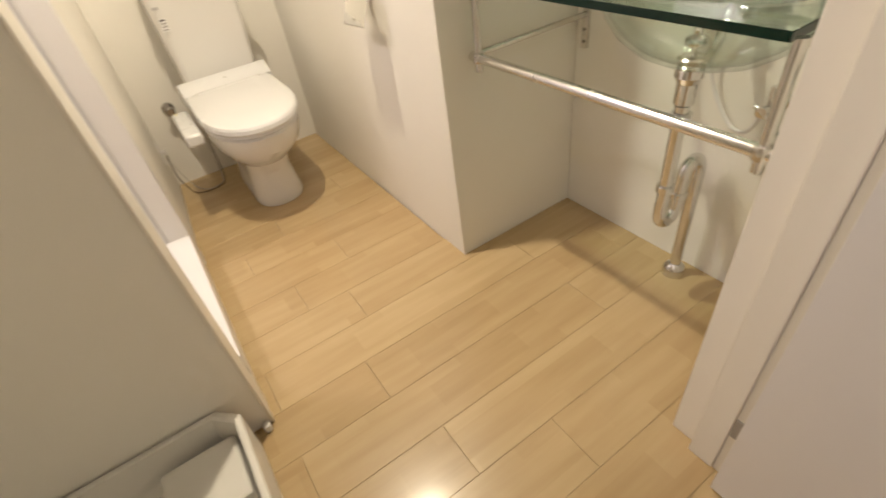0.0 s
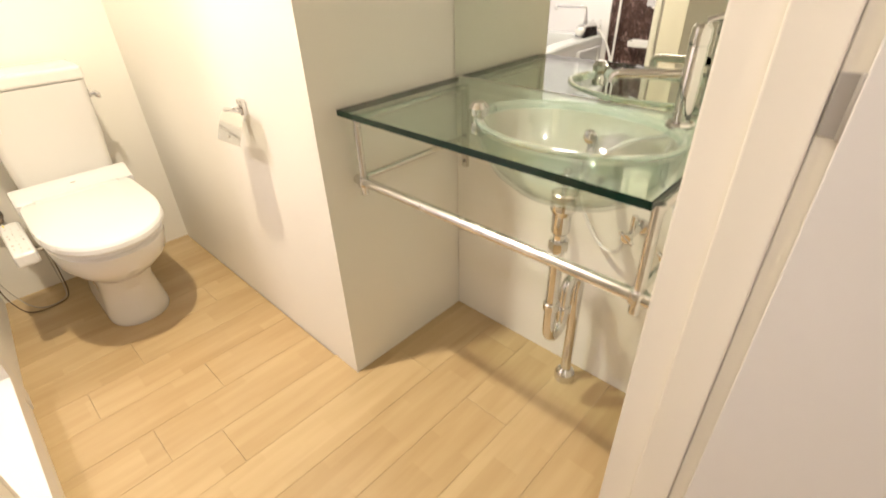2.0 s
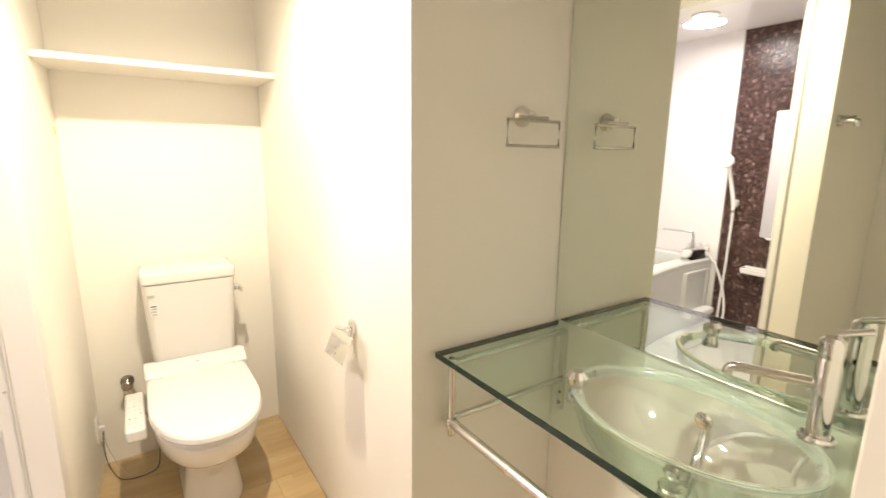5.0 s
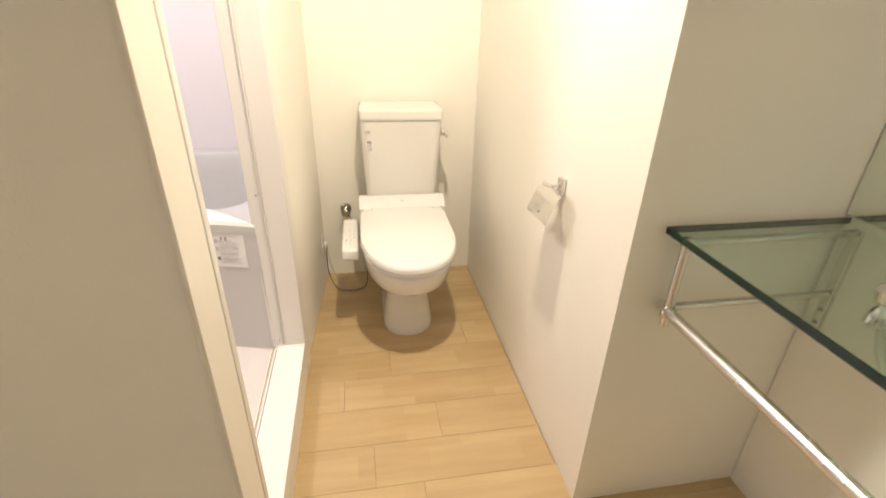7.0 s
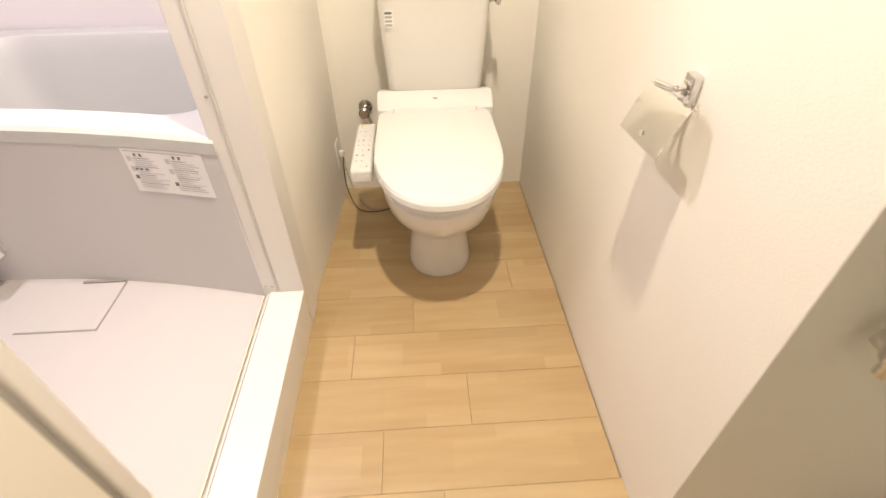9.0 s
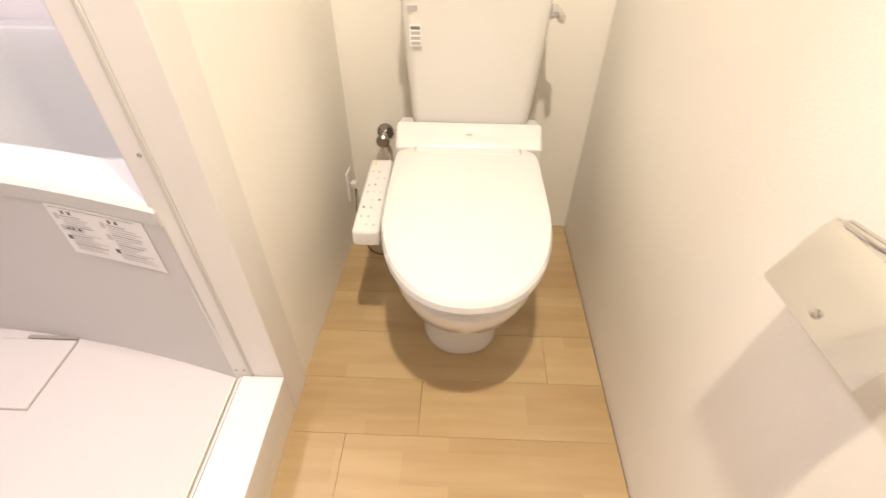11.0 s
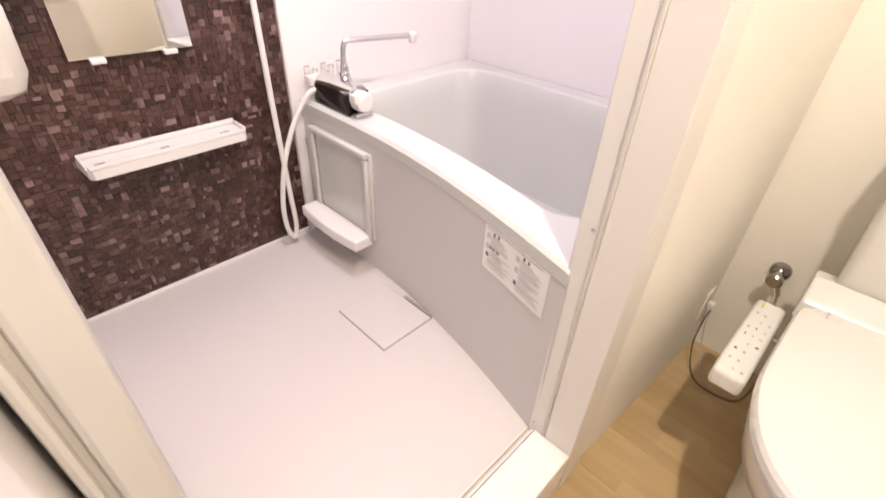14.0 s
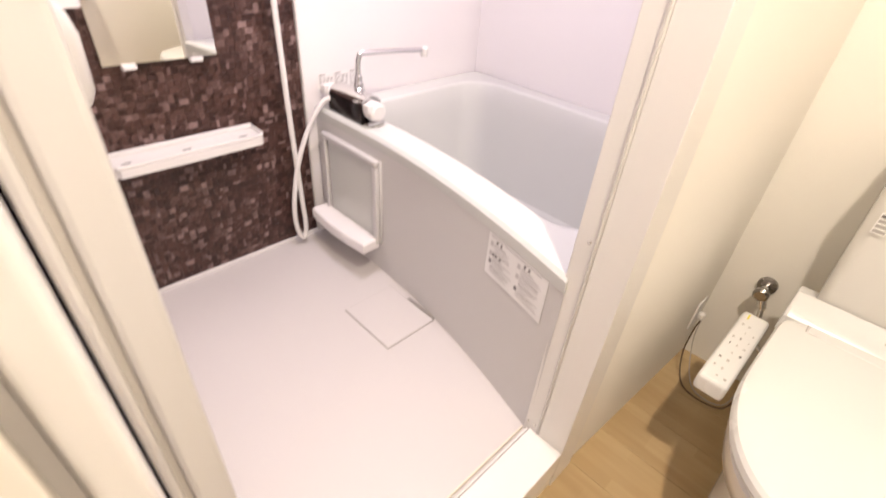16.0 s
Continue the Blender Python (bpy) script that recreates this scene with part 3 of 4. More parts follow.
def on_apron(s, v, off):
    """A point of the label: s along it, v down it."""
    x = -0.483 + 0.2005 * s
    return (x, apron_y(x) - 0.0045 - off, 0.576 - 0.117 * v)


def apron_patch(s0, s1, v0, v1, off, n=6, bm=None):
    bm = bm or bmesh.new()
    top = [bm.verts.new(on_apron(s0 + (s1 - s0) * k / n, v0, off)) for k in range(n + 1)]
    bot = [bm.verts.new(on_apron(s0 + (s1 - s0) * k / n, v1, off)) for k in range(n + 1)]
    for k in range(n):
        bm.faces.new((top[k], bot[k], bot[k + 1], top[k + 1]))
    bm.normal_update()
    bmesh.ops.solidify(bm, geom=bm.faces[:], thickness=0.0004)
    return bm


part("sheet", apron_patch(0, 1, 0, 1, 0.0008, 12), PAPER, sticker)
rng = random.Random(3)
part("rule", apron_patch(0.04, 0.90, 0.045, 0.058, 0.0016, 6), GREYINK, sticker)
for col, dot in ((0.05, 0.60), (0.53, 0.70)):
    for off in (0.095, 0.165):
        part("heading", apron_patch(col + off, col + off + 0.03, 0.10, 0.165, 0.0016, 1), INK, sticker, "bold black heading")
    for v in (0.17, 0.40):
        part("pictogram", apron_patch(col - 0.005, col + 0.045, v, v + 0.11, 0.0016, 1), PALEINK, sticker, "small grey pictogram")
    part("mark", apron_patch(col, col + 0.045, dot, dot + 0.085, 0.0017, 1), INK, sticker, "round black warning mark")
    for k in range(15):
        v = 0.20 + 0.048 * k
        part("text_line", apron_patch(col + (0.06 if v < dot + 0.1 else 0.03), col + 0.22 + 0.20 * rng.random(), v, v + 0.016, 0.0016, 3), PALEINK if k % 4 else GREYINK, sticker)
for off in (0.10, 0.15, 0.22):
    part("bold_word", apron_patch(off, off + 0.035, 0.43, 0.475, 0.0017, 1), INK, sticker)

note = thing("wall_label", (-1.324, 1.91, 0.68), "grey printed notice on the wall above the tap", "label")
part("sheet", box((-1.3245, 1.822, 0.655), (-1.3238, 2.005, 0.712)), PAPER, note)
for y in (1.828, 1.888, 1.948):
    part("heading", box((-1.3235, y, 0.704), (-1.3228, y + 0.022, 0.709)), GREYINK, note)
    for k in range(7):
        at = y
        while at < y + 0.048:
            wide = 0.004 + 0.010 * rng.random()
            part("text_line", box((-1.3235, at, 0.658 + k * 0.0063), (-1.3228, min(at + wide, y + 0.052), 0.6605 + k * 0.0063 + 0.002 * rng.random())), GREYINK if rng.random() < 0.6 else PALEINK, note)
            at += wide + 0.002 + 0.006 * rng.random()


# ---- laundry pan in the niche ----
pan = thing("washing_machine_pan", (-0.52, 0.51, 0), "white resin washing machine drip pan on the floor", "drip pan")
def cut_ring(inset, z, x0=-0.845, x1=-0.186, y0=0.175, y1=0.853, cut=0.046):
    """A rectangle with cut corners."""
    x0, x1, y0, y1, c = x0 + inset, x1 - inset, y0 + inset, y1 - inset, cut
    return [(x0 + c, y0, z), (x1 - c, y0, z), (x1, y0 + c, z), (x1, y1 - c, z), (x1 - c, y1, z), (x0 + c, y1, z), (x0, y1 - c, z), (x0, y0 + c, z)]


part("tray", loft([cut_ring(0.012, 0.0), cut_ring(0.002, 0.006), cut_ring(0.0, 0.146), cut_ring(0.003, 0.151), cut_ring(0.012, 0.152), cut_ring(0.017, 0.149), cut_ring(0.022, 0.05), cut_ring(0.034, 0.028)], caps=1), PANRESIN, pan, "white moulded tray with cut corners")
part("end_block", box((-0.168, 0.830, 0.0), (-0.150, 0.853, 0.024), 0.004), RESIN, pan, "small white corner block")
for x, y in ((-0.305, 0.722), (-0.725, 0.722), (-0.305, 0.295), (-0.725, 0.295)):
    part("foot_block", box((x - 0.085, y - 0.085, 0.029), (x + 0.085, y + 0.085, 0.105), 0.010), PANRESIN, pan)

wtap = thing("laundry_tap", (-0.23, 0.848, 1.44), "small chrome laundry tap on the wall", "tap")
part("flange", lathe([(0.024, 0), (0.022, -0.008), (0.012, -0.014)], (-0.23, 0.8575, 1.475), "y", 20), CHROME, wtap)
part("body", tube([(-0.23, 0.848, 1.475), (-0.23, 0.808, 1.475), (-0.23, 0.798, 1.468), (-0.23, 0.798, 1.452)], 0.011, smooth_steps=4), CHROME, wtap)
part("lever", box((-0.236, 0.803, 1.487), (-0.224, 0.843, 1.495), 0.003), CHROME, wtap)

# ---- glass basin ----
GZ = 0.850
counter = thing("glass_counter", (0.91, 0.65, GZ - 0.015), "thick green glass washstand top", "washstand")
CX, CY, RX, RY = 0.923, 0.540, 0.154, 0.220
NOV = 64
oval = [(CX + RX * math.cos(2 * math.pi * k / NOV), CY + RY * math.sin(2 * math.pi * k / NOV)) for k in range(NOV)]
edge_pts = []
GX0, GX1, GY0, GY1 = 0.690, 1.121, 0.278, 1.030
for x, y in oval:
    dx, dy = x - CX, y - CY
    k = min(((GX0 if dx < 0 else GX1) - CX) / dx if abs(dx) > 1e-6 else 99, ((GY0 if dy < 0 else GY1) - CY) / dy if abs(dy) > 1e-6 else 99)
    edge_pts.append((CX + dx * k, CY + dy * k))
for cx, cy in ((GX0, GY0), (GX1, GY0), (GX1, GY1), (GX0, GY1)):
    best = min(range(NOV), key=lambda i: (edge_pts[i][0] - cx) ** 2 + (edge_pts[i][1] - cy) ** 2)
    edge_pts[best] = (cx, cy)
bm = bmesh.new()
vt = [[bm.verts.new((x, y, z)) for x, y in pts] for z in (GZ, GZ - 0.014) for pts in (oval, edge_pts)]
for k in range(NOV):
    j = (k + 1) % NOV
    bm.faces.new((vt[0][k], vt[1][k], vt[1][j], vt[0][j]))
    bm.faces.new((vt[2][j], vt[3][j], vt[3][k], vt[2][k]))
    bm.faces.new((vt[1][k], vt[3][k], vt[3][j], vt[1][j]))
bmesh.ops.recalc_face_normals(bm, faces=bm.faces)
slab = part("tabletop", bm, GLASS, counter, "clear green glass slab")
bm = box((GX0 - 0.003, GY0, GZ - 0.0145), (GX0 - 0.0002, GY1, GZ + 0.0002), 0.001)
box((GX0 - 0.003, GY0 - 0.003, GZ - 0.0145), (GX1, GY0 - 0.0002, GZ + 0.0002), 0.001, bm=bm)
box((GX0 - 0.003, GY1 + 0.0002, GZ - 0.0145), (GX1, GY1 + 0.003, GZ + 0.0002), 0.001, bm=bm)
part("edge", bm, GLASSEDGE, counter, "dark green polished glass edge")
def oval_ring(grow, z):
    return [(CX + (RX + grow) * math.cos(2 * math.pi * k / 72), CY + (RY + grow) * math.sin(2 * math.pi * k / 72), z) for k in range(72)]


rim = loft([oval_ring(0.009, GZ + 0.0004), oval_ring(0.0085, GZ + 0.003), oval_ring(0.005, GZ + 0.0052), oval_ring(-0.001, GZ + 0.0055), oval_ring(-0.006, GZ + 0.003), oval_ring(-0.010, GZ - 0.004), oval_ring(-0.0115, GZ - 0.013)], caps=False)
part("basin_rim", rim, RIMGLASS, counter, "rounded pale green glass rim")
rings = []
prof = [(0.994, -0.002), (0.965, -0.03), (0.90, -0.07), (0.78, -0.105), (0.58, -0.135), (0.36, -0.152), (0.15, -0.158)]
for s, dz in prof:
    rings.append([(CX + RX * s * math.cos(2 * math.pi * k / NOV), CY + RY * s * math.sin(2 * math.pi * k / NOV), GZ + dz) for k in range(NOV)])
for s, dz in prof[::-1]:
    rings.append([(CX + (RX * s + 0.006) * math.cos(2 * math.pi * k / NOV), CY + (RY * s + 0.006) * math.sin(2 * math.pi * k / NOV), GZ + dz - 0.007) for k in range(NOV)])
bowl = part("bowl", loft(rings, caps=False), BOWLGLASS, counter, "frosted green glass bowl")
part("drain", lathe([(0.028, 0), (0.030, 0.004), (0.026, 0.008), (0.010, 0.010)], (CX, CY, GZ - 0.157), sides=24), STEEL, counter, "chrome basin drain")
part("plug", lathe([(0.006, 0), (0.006, 0.018), (0.020, 0.022), (0.023, 0.028), (0.019, 0.036), (0.007, 0.040), (0.009, 0.050), (0.004, 0.056)], (CX, CY, GZ - 0.148), sides=24), CHROME, counter, "chrome basin plug")
part("overflow", lathe([(0.016, 0.0), (0.018, -0.004), (0.014, -0.010), (0.004, -0.012)], (1.052, 0.56, GZ - 0.062), "x", 20), CHROME, counter, "round chrome overflow cap")
part("overflow_pipe", tube([(1.070, 0.562, GZ - 0.066), (1.064, 0.560, GZ - 0.10), (1.02, 0.552, GZ - 0.165), (0.958, 0.543, GZ - 0.20)], 0.012, smooth_steps=5), CHROME, counter, "chrome overflow pipe behind the bowl")
part("plug_knob", lathe([(0.021, 0.0), (0.019, 0.014), (0.012, 0.028), (0.021, 0.040), (0.023, 0.054), (0.013, 0.066)], (0.848, 0.728, GZ - 0.032), sides=20), CHROME, counter, "chrome plug knob")

stand = thing("washstand_rail", (0.72, 0.64, 0.67), "polished steel towel rail frame under the glass", "towel rail")
RZ = 0.661
part("front_rail", tube([(0.722, 1.036, RZ), (0.722, 0.252, RZ)], 0.0125), STEEL, stand)
for y in (1.008, 0.276):
    part("post", tube([(0.722, y, RZ - 0.028), (0.722, y, GZ - 0.0155)], 0.0095), STEEL, stand)
    part("end_cap", lathe([(0.006, 0), (0.0095, 0.003), (0.0095, 0.010)], (0.722, y, RZ - 0.038), sides=16), STEEL, stand)
    part("joint", lathe([(0.0145, -0.012), (0.0155, -0.01), (0.0155, 0.01), (0.0145, 0.012)], (0.722, y, RZ), sides=18), STEEL, stand)
    part("side_rail", tube([(0.730, y, RZ + 0.012), (1.116, y, RZ + 0.012)], 0.0085), STEEL, stand)
    part("side_rail", tube([(0.722, y, GZ - 0.026), (1.116, y, GZ - 0.026)], 0.0085), STEEL, stand)
    part("bracket", box((1.117, y - 0.011, RZ - 0.085), (1.1295, y + 0.011, GZ - 0.02), 0.002), STEEL, stand, "flat steel wall bracket with screws")
    for z in (RZ - 0.065, RZ - 0.03):
        part("screw", lathe([(0.005, 0), (0.005, -0.002), (0.003, -0.003)], (1.1168, y, z), "x", 12), DARKCHROME, stand)

faucet = thing("basin_faucet", (1.045, 0.372, GZ), "tall chrome basin faucet on the glass", "faucet")
part("base", lathe([(0.028, 0), (0.028, 0.006), (0.024, 0.010)], (1.045, 0.372, GZ + 0.0005), sides=24), CHROME, faucet)
part("column", lathe([(0.017, 0), (0.018, 0.01), (0.018, 0.135), (0.016, 0.14)], (1.045, 0.372, GZ + 0.011), sides=24), CHROME, faucet)
part("cap", lathe([(0.018, 0), (0.019, 0.008), (0.018, 0.030), (0.012, 0.036)], (1.045, 0.372, GZ + 0.1515), sides=24), CHROME, faucet)
part("spout", tube([(1.05, 0.392, GZ + 0.098), (1.03, 0.47, GZ + 0.092), (1.022, 0.508, GZ + 0.088), (1.02, 0.516, GZ + 0.072)], 0.0095, smooth_steps=4), CHROME, faucet)
part("lever", tube([(1.06, 0.372, GZ + 0.190), (1.072, 0.33, GZ + 0.205)], 0.006), CHROME, faucet)

trap = thing("drain_trap", (1.0, 0.54, 0), "chrome S-trap waste pipe under the basin", "waste pipe")
part("tailpiece", lathe([(0.024, -0.006), (0.030, -0.012), (0.030, -0.03), (0.022, -0.045), (0.022, -0.09), (0.018, -0.095)], (CX, CY, GZ - 0.16), sides=22), CHROME, trap)
part("nut", lathe([(0.022, 0), (0.025, 0.004), (0.025, 0.024), (0.022, 0.028)], (CX, CY, GZ - 0.30), sides=8), CHROME, trap)
part("down_pipe", tube([(CX, CY, GZ - 0.24), (CX, CY, 0.36)], 0.016), CHROME, trap)
part("nut", lathe([(0.018, 0), (0.022, 0.004), (0.022, 0.020), (0.018, 0.024)], (CX, CY, 0.365), sides=18), CHROME, trap)
part("bend", tube([(CX, CY, 0.37), (CX, CY, 0.30), (CX + 0.008, CY, 0.272), (CX + 0.034, CY, 0.258), (CX + 0.060, CY, 0.272), (CX + 0.068, CY, 0.30), (CX + 0.070, CY, 0.37),
                   (CX + 0.078, CY, 0.40), (CX + 0.104, CY, 0.414), (CX + 0.130, CY, 0.40), (CX + 0.138, CY, 0.37), (CX + 0.139, CY, 0.34)], 0.0165, smooth_steps=5), CHROME, trap)
part("nut", lathe([(0.018, 0), (0.021, 0.003), (0.021, 0.017), (0.018, 0.02)], (CX + 0.069, CY, 0.315), sides=18), CHROME, trap)
part("floor_pipe", tube([(CX + 0.139, CY, 0.345), (CX + 0.139, CY, 0.04)], 0.016), CHROME, trap)
part("floor_cup", lathe([(0.032, 0), (0.032, 0.022), (0.026, 0.034), (0.018, 0.042)], (CX + 0.139, CY, 0.0), sides=24), CHROME, trap)

for y, z in ((0.43, 0.565), (0.335, 0.545)):
    stop = thing("angle_stop_valve", (1.12, y, z), "chrome angle stop valve with a white hose", "valve", "angle stop valves")
    part("flange", lathe([(0.022, 0), (0.020, -0.006), (0.010, -0.010)], (1.1295, y, z), "x", 18), CHROME, stop)
    part("body", tube([(1.12, y, z), (1.055, y, z)], 0.010), CHROME, stop)
    part("riser", tube([(1.075, y, z), (1.075, y, z + 0.05)], 0.008), CHROME, stop)
    hd = part("handle", lathe([(0.012, 0), (0.014, -0.004), (0.012, -0.014)], (1.056, y, z), "x", 14), CHROME, stop)
    part("lug", tube([(1.046, y - 0.018, z - 0.012), (1.046, y + 0.018, z + 0.012)], 0.005), CHROME, hd)
    way = [(1.075, y, z + 0.05), (1.08, y + 0.02, z + 0.12), (1.07, 0.40, z + 0.19), (1.056, 0.374, GZ - 0.018)]
    if y > 0.4:
        way = [(1.068, y + 0.008, z - 0.008), (1.082, 0.462, 0.498), (1.098, 0.505, 0.485), (1.106, 0.552, 0.525), (1.106, 0.592, 0.60), (1.104, 0.585, 0.68), (1.10, 0.50, 0.77), (1.07, 0.39, GZ - 0.03), (1.058, 0.376, GZ - 0.018)]
    part("hose", tube(way, 0.005, smooth_steps=6), RESIN, stop, "white supply hose")

wall_mirror = thing("wall_mirror", (1.125, 0.63, GZ), "large frameless mirror filling the alcove wall", "mirror")
part("glass", box((1.122, 0.2275, GZ + 0.002), (1.1292, 1.046, 1.95)), MIRROR, wall_mirror)

ring = thing("towel_ring", (0.95, 1.04, 1.45), "rectangular chrome towel ring on the wall", "towel ring")
part("mount", lathe([(0.026, 0), (0.027, -0.006), (0.018, -0.022), (0.012, -0.040)], (0.955, 1.0495, 1.424), "y", 22), STEEL, ring)
part("loop", tube([(0.872, 1.006, 1.412), (1.050, 1.006, 1.412), (1.050, 1.006, 1.350), (0.872, 1.006, 1.350)], 0.0045, closed=True, sides=10), STEEL, ring)
part("bar", tube([(0.91, 1.006, 1.419), (1.005, 1.006, 1.419)], 0.006, sides=10), STEEL, ring)

# ---- toilet ----
toilet = thing("toilet", (0.262, 2.05, 0), "ivory close-coupled toilet with a bidet seat, lid closed", "toilet")
TX = 0.2605


def egg(w, y0, y1, z, n=44, back=0.46, e=0.28):
    """A ring like a toilet seat: round in front (low y), squarer behind."""
    pts = []
    cy = y0 + (y1 - y0) * back
    for k in range(n):
        a = 2 * math.pi * k / n
        c, s = math.cos(a), math.sin(a)
        if s < 0:
            pts.append((TX + w * math.copysign(abs(c) ** 0.9, c), cy - (cy - y0) * abs(s) ** 0.9, z))
        else:
            pts.append((TX + w * math.copysign(abs(c) ** e, c), cy + (y1 - cy) * abs(s) ** e, z))
    return pts


part("bowl", loft([egg(0.103, 1.862, 2.31, 0.0, back=0.26), egg(0.106, 1.859, 2.31, 0.01, back=0.26), egg(0.104, 1.861, 2.31, 0.03, back=0.26), egg(0.094, 1.872, 2.31, 0.10, back=0.26), egg(0.090, 1.874, 2.31, 0.15, back=0.28), egg(0.100, 1.85, 2.32, 0.20, back=0.32),
                   egg(0.138, 1.765, 2.33, 0.255, back=0.4), egg(0.166, 1.69, 2.33, 0.31), egg(0.174, 1.665, 2.33, 0.36), egg(0.176, 1.66, 2.33, 0.385), egg(0.170, 1.668, 2.33, 0.392)]), PORCELAIN, toilet, "glossy porcelain bowl")
part("seat", loft([egg(0.172, 1.668, 2.32, 0.393), egg(0.177, 1.661, 2.32, 0.397), egg(0.177, 1.661, 2.32, 0.404), egg(0.174, 1.664, 2.32, 0.4065)]), SEAT, toilet)


def lid_ring(w, y0, y1, z):
    """Round in front, widest past the middle, drawn in a little towards a straight back edge."""
    ring = []
    for x, y, zz in egg(w, y0, y1, z, 64, 0.55, 0.13):
        t = max(0.0, (y - 1.92) / 0.245)
        ring.append((TX + (x - TX) * (1 - 0.02 * t * t), y, zz + 0.010 * max(0.0, (y - 1.66) / 0.5)))
    return ring


part("lid", loft([lid_ring(0.175, 1.665, 2.167, 0.4075), lid_ring(0.180, 1.656, 2.168, 0.409), lid_ring(0.184, 1.650, 2.1685, 0.418), lid_ring(0.1835, 1.652, 2.1685, 0.432), lid_ring(0.180, 1.659, 2.168, 0.440), lid_ring(0.169, 1.679, 2.166, 0.4445), lid_ring(0.10, 1.78, 2.14, 0.4475)]), SEAT, toilet, "closed smooth white lid")
urings = []
UX = TX + 0.005
for x, q in ((-0.189, 0.008), (-0.187, 0.003), (-0.181, 0.0), (0.181, 0.0), (0.187, 0.003), (0.189, 0.008)):
    urings.append([(UX + x, y, z) for y, z in ((2.170 + q, 0.407), (2.170 + q, 0.452 - q), (2.176 + q, 0.459 - q), (2.222, 0.484 - q), (2.236, 0.489 - q), (2.245, 0.485 - q), (2.249, 0.470 - q), (2.31, 0.465 - q), (2.31, 0.407))])
part("bidet_unit", loft(urings, caps=1), SEAT, toilet, "white bidet unit housing")
part("badge", box((UX - 0.008, 2.199, 0.4735), (UX + 0.008, 2.205, 0.4765), 0.001), CHROME, toilet, "small round badge")
part("hinge", box((TX - 0.128, 2.136, 0.440), (TX + 0.133, 2.1695, 0.4583), 0.003), SEAT, toilet)
for x in (TX - 0.131, TX + 0.136):
    part("hinge_gap", box((x - 0.0012, 2.140, 0.44), (x + 0.0012, 2.1685, 0.4572)), GREYINK, toilet)
arm = part("remote_arm", box((0.005, 1.895, 0.352), (0.068, 2.20, 0.398), 0.010, 3), SEAT, toilet, "white bidet control panel")
brng = random.Random(3)
for k in range(8):
    for j in range(3):
        if brng.random() < 0.25:
            continue
        x, y = 0.016 + 0.0165 * j + 0.003 * brng.random(), 1.914 + 0.031 * k + 0.006 * brng.random()
        part("button", box((x, y, 0.3982), (x + 0.002 + 0.004 * brng.random(), y + 0.003 + 0.005 * brng.random(), 0.3991), 0.0003), GREYINK if brng.random() < 0.88 else INK, arm)
part("lamp", box((0.02, 2.165, 0.3985), (0.024, 2.185, 0.3998)), YELLOW, arm)
trings = []
for z, w0, y0 in ((0.466, 0.152, 2.252), (0.50, 0.155, 2.246), (0.65, 0.162, 2.224), (0.814, 0.168, 2.206)):
    r = 0.028
    ringp = []
    for cx, cy, a0 in ((TX + 0.008 + w0 - r, y0 + r, -90), (TX + 0.008 + w0 - r, 2.40 - r, 0), (TX + 0.008 - w0 + r, 2.40 - r, 90), (TX + 0.008 - w0 + r, y0 + r, 180)):
        for k in range(7):
            a = radians(a0 + 15 * k)
            ringp.append((cx + r * math.cos(a), cy + r * math.sin(a), z))
    trings.append(ringp)
part("tank", loft(trings), PORCELAIN, toilet, "tapered porcelain cistern")
part("tank_lid", box((TX + 0.008 - 0.170, 2.201, 0.815), (TX + 0.008 + 0.170, 2.408, 0.862), 0.012, 3), PORCELAIN, toilet)
lever = part("flush_lever", lathe([(0.014, 0), (0.016, 0.004), (0.013, 0.018)], (TX + 0.173, 2.245, 0.760), "x", 18), CHROME, toilet, "chrome flush lever")
part("paddle", box((TX + 0.189, 2.205, 0.744), (TX + 0.203, 2.258, 0.764), 0.004), CHROME, lever)
part("brand_mark", box((0.118, 2.206, 0.768), (0.140, 2.2142, 0.777)), GREYINK, toilet, "small grey maker's mark")
part("energy_label", box((0.122, 2.2125, 0.690), (0.147, 2.2195, 0.735)), PAPER, toilet)
for k in range(4):
    part("label_bar", box((0.124, 2.2118, 0.693 + 0.011 * k), (0.145, 2.2185, 0.700 + 0.011 * k)), INK if k == 3 else GREYINK, toilet)

valve = thing("toilet_stop_valve", (0.015, 2.40, 0.36), "dark chrome water stop valve on the wall", "valve")
part("flange", lathe([(0.026, 0), (0.025, -0.010), (0.012, -0.016)], (0.012, 2.4295, 0.358), "y", 22), DARKCHROME, valve)
part("body", tube([(0.012, 2.42, 0.358), (0.012, 2.375, 0.358), (0.018, 2.368, 0.348), (0.03, 2.365, 0.32)], 0.012, smooth_steps=4), CHROME, valve)
part("knob", lathe([(0.016, 0), (0.020, -0.006), (0.020, -0.018), (0.014, -0.024)], (0.012, 2.376, 0.360), "y", 18), DARKCHROME, valve)
part("hose", tube([(0.03, 2.365, 0.325), (0.045, 2.34, 0.27), (0.08, 2.32, 0.22), (0.12, 2.31, 0.25), (0.13, 2.31, 0.36)], 0.007, smooth_steps=6), STEEL, valve)

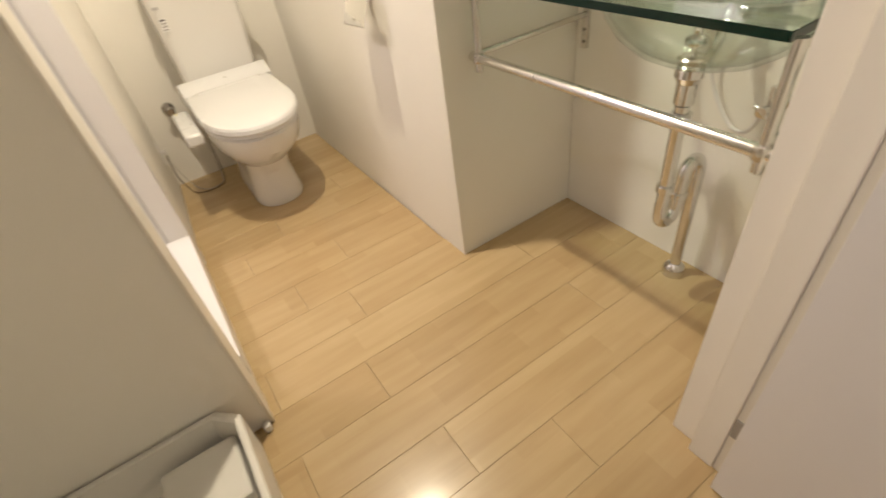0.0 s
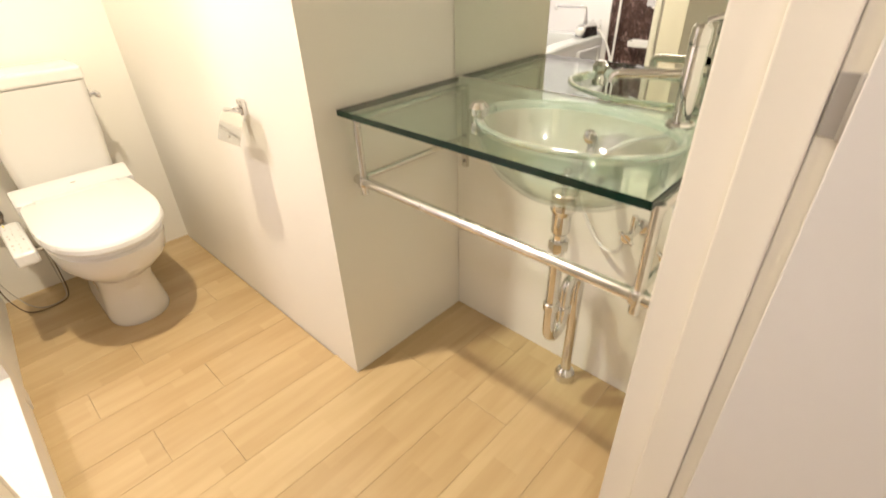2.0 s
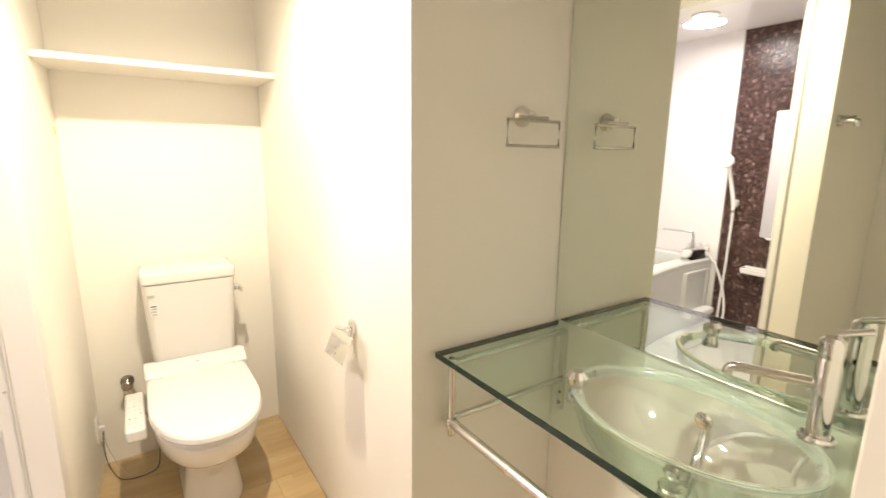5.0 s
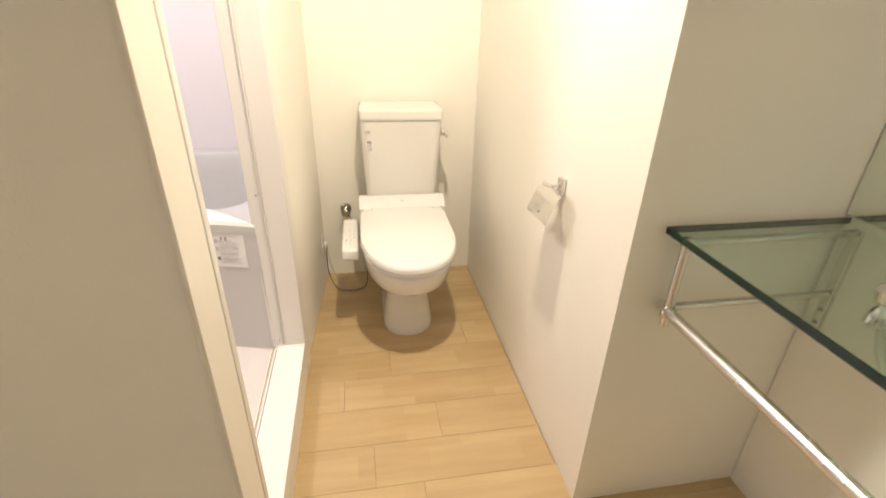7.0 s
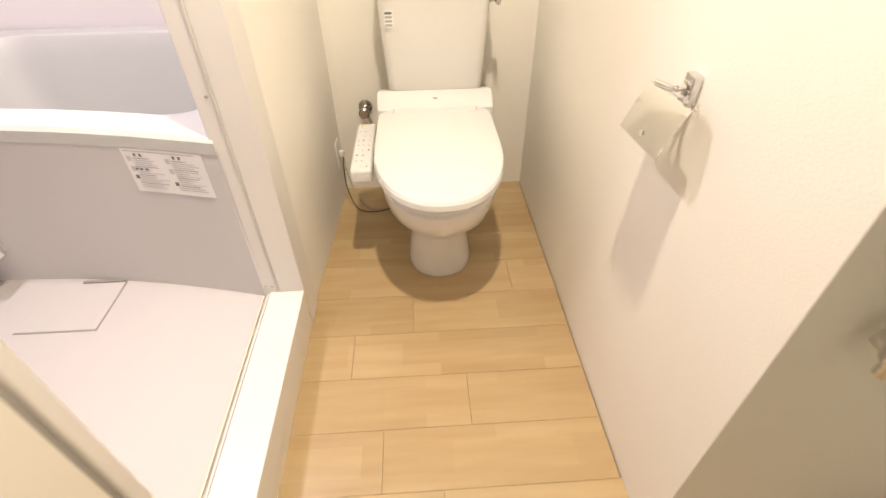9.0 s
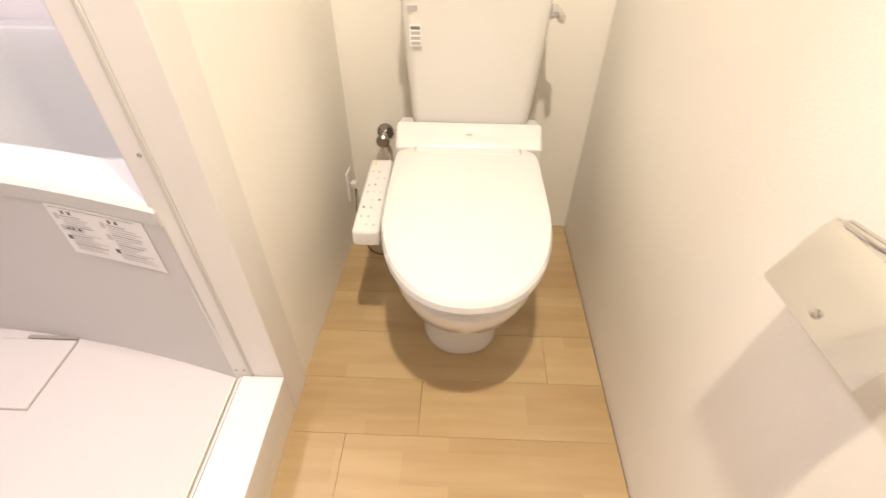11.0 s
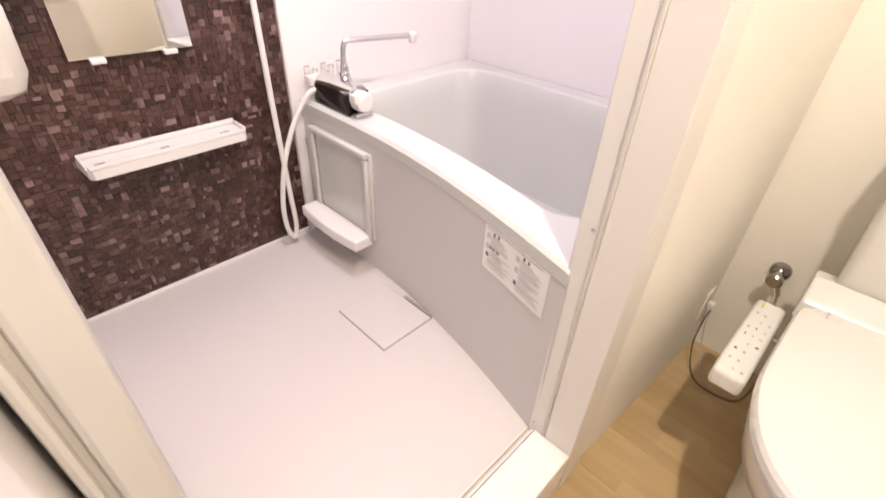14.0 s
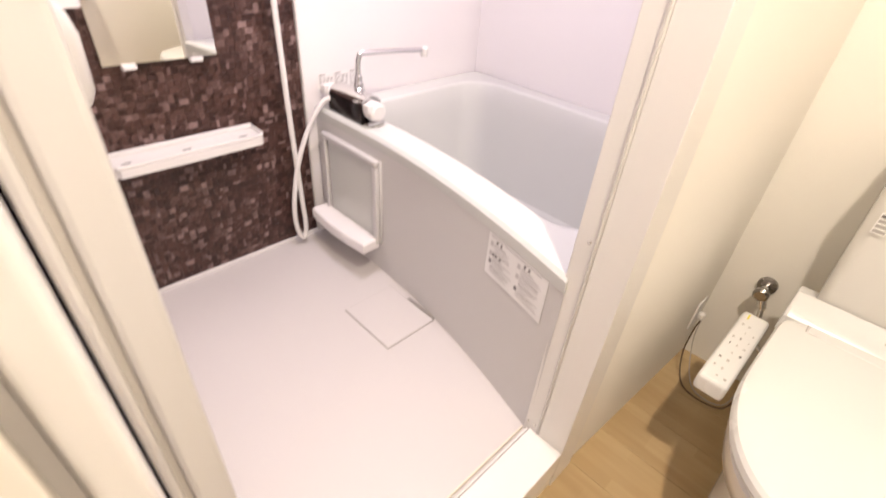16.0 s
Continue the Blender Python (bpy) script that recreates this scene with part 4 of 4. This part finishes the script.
outlet = thing("wall_outlet", (-0.14, 2.36, 0.19), "white wall outlet with a plug in it", "outlet")
part("plate", box((-0.1125, 2.335, 0.150), (-0.1035, 2.395, 0.255), 0.003), RESIN, outlet)
part("plug", box((-0.1033, 2.350, 0.190), (-0.082, 2.374, 0.214), 0.006), RESIN, outlet)
cord = thing("power_cord", (-0.05, 2.3, 0), "thin brown power cord lying on the floor", "cord")
part("cable", tube([(-0.088, 2.36, 0.192), (-0.092, 2.352, 0.15), (-0.088, 2.33, 0.07), (-0.06, 2.29, 0.010), (-0.02, 2.25, 0.005), (0.05, 2.25, 0.004), (0.09, 2.27, 0.02), (0.10, 2.30, 0.12), (0.10, 2.31, 0.345)], 0.0023, smooth_steps=8, sides=8), CABLE, cord)

part("cable", tube([(-0.088, 2.366, 0.188), (-0.08, 2.345, 0.12), (-0.045, 2.31, 0.03), (-0.005, 2.27, 0.0045), (0.05, 2.262, 0.0045), (0.085, 2.28, 0.02), (0.09, 2.31, 0.10), (0.09, 2.315, 0.345)], 0.0019, smooth_steps=8, sides=8), GREYSTRIP, cord, "thin pale grey cable")

# ---- paper holder ----
holder = thing("paper_holder", (0.6, 1.37, 0.79), "chrome toilet paper holder with a flap, empty", "paper holder")
part("mount", box((0.614, 1.384, 0.788), (0.6295, 1.411, 0.832), 0.003), CHROME, holder)
part("arm", tube([(0.620, 1.397, 0.814), (0.606, 1.397, 0.812), (0.597, 1.402, 0.808), (0.592, 1.448, 0.801)], 0.005, smooth_steps=4), CHROME, holder)
part("arm", tube([(0.618, 1.392, 0.800), (0.602, 1.372, 0.805), (0.593, 1.345, 0.806)], 0.004, smooth_steps=4), CHROME, holder)


def flap_ring(far, near, thick=0.0012):
    (x0, y0, z0), (x1, y1, z1) = far, near
    return [(x0, y0, z0), (x1, y1, z1), (x1 - thick, y1, z1 - thick * 0.6), (x0 - thick, y0, z0 - thick * 0.6)]


part("flap", loft([flap_ring((0.602, 1.461, 0.795), (0.602, 1.330, 0.804)), flap_ring((0.592, 1.463, 0.797), (0.593, 1.327, 0.806)), flap_ring((0.585, 1.463, 0.790), (0.587, 1.326, 0.798)),
                   flap_ring((0.575, 1.462, 0.768), (0.577, 1.324, 0.776)), flap_ring((0.556, 1.459, 0.725), (0.557, 1.320, 0.733)), flap_ring((0.559, 1.458, 0.721), (0.560, 1.320, 0.729))]), CHROME, holder, "polished chrome cover flap")
part("stamp", lathe([(0.005, 0), (0.005, -0.0006), (0.003, -0.001)], (0.5605, 1.392, 0.7425), "x", 16), STEEL, holder, "small stamped mark")
part("slot", box((0.5925, 1.372, 0.8055), (0.6005, 1.415, 0.8068)), GROOVE, holder, "slot in the flap's upper edge")
part("roller", tube([(0.597, 1.44, 0.784), (0.597, 1.345, 0.790)], 0.004), CHROME, holder)

# ---- shelf over the toilet ----
shelf = thing("wall_shelf", (0.24, 2.28, 1.63), "cream white board shelf above the toilet", "shelf")
part("board", box((-0.1205, 2.14, 1.616), (0.629, 2.429, 1.638), 0.002), TRIM, shelf)
tape = thing("tape_piece", (-0.108, 2.40, 1.40), "bit of yellow tape on the wall", "tape")
part("strip", box((-0.1065, 2.395, 1.385), (-0.1045, 2.42, 1.415)), YELLOW, tape)

# ---- ceiling lamps ----
for name, x, y, z in (("washroom_lamp", 0.26, 1.25, CEILING), ("hall_lamp", -0.70, -0.36, CEILING), ("bath_lamp", -0.78, 1.75, 2.15)):
    dl = thing("ceiling_lamp", (x, y, z - 0.02), "round white ceiling lamp, switched on", "ceiling lamp", "ceiling lamps")
    part("ring", lathe([(0.075, 0), (0.077, -0.006), (0.065, -0.012), (0.062, -0.004)], (x, y, z - 0.0005), sides=32), RESIN, dl)
    part("bulb", lathe([(0.055, -0.0125), (0.05, -0.020), (0.02, -0.026)], (x, y, z), sides=24), GLOW, dl)

# ---- floor boards and mosaic pieces ----
floor = bpy.data.objects["floor"]
PITCH, ROW0 = 0.1515, 1.627
JOINTS = {-1: 0.487, 0: 0.164, 1: -0.007, 2: 0.305, 3: 0.087, 4: 0.226, 6: 0.139, 8: 0.203}
rng = random.Random(11)


def board(x0, x1, y0, y1):
    g, c, t = 0.0003, 0.0007, 0.0007
    v = [(x, y, z) for z, q in ((-0.008, 0), (-t, 0), (0.0, c)) for x, y in ((x0 + g + q, y0 + g + q), (x1 - g - q, y0 + g + q), (x1 - g - q, y1 - g - q), (x0 + g + q, y1 - g - q))]
    f = [(8, 9, 10, 11)]
    for a in (0, 4):
        f += [(a + k, a + (k + 1) % 4, a + 4 + (k + 1) % 4, a + 4 + k) for k in range(4)]
    me = bpy.data.meshes.new("plank")
    me.from_pydata(v, [], f)
    me.materials.append(BOARDS)
    ob = new("plank", me)
    ob.parent = floor


for k in range(-6, 23):
    y0, y1 = ROW0 - PITCH * k, ROW0 - PITCH * (k - 1)
    lo, hi = (-0.150, 0.627) if y0 > 1.04 else (-0.87, 1.13) if y1 > 0.1 else (-0.9, 0.78)
    if y1 < -1.58:
        continue
    y1 = min(y1, 2.4299)
    if y1 - y0 < 0.02:
        continue
    j = JOINTS.get(k, 0.25 + 0.9 * (rng.random() - 0.5))
    cuts = [lo] + [c for c in (j - 1.818, j - 0.909, j, j + 0.909) if lo + 0.02 < c < hi - 0.02] + [hi]
    for a, b in zip(cuts, cuts[1:]):
        board(a, b, y0, y1)

wall = bpy.data.objects["wall_bath_mosaic"]
mv, mf, single, mx = mosaic()
me = bpy.data.meshes.new("mosaic_pieces")
me.from_pydata(mv, [], mf)
me.materials.append(MOSAIC)
ob = new("mosaic_pieces", me)
ob.parent = wall
tagged(ob, kind="stuff")
shapes = {}
for a, b, c, d, h in single:
    key = (round(b - a, 4), round(d - c, 4), h)
    if key not in shapes:
        w, t, e = b - a, d - c, 0.0006
        me = bpy.data.meshes.new("tile")
        me.from_pydata([(0, 0, 0), (0, w, 0), (0, w, t), (0, 0, t), (h, e, e), (h, w - e, e), (h, w - e, t - e), (h, e, t - e)], [],
                       [(4, 5, 6, 7), (0, 1, 5, 4), (1, 2, 6, 5), (2, 3, 7, 6), (3, 0, 4, 7)])
        me.materials.append(MOSAIC)
        shapes[key] = me
    ob = new("tile", shapes[key])
    ob.location = (mx, a, c)
    ob.parent = wall
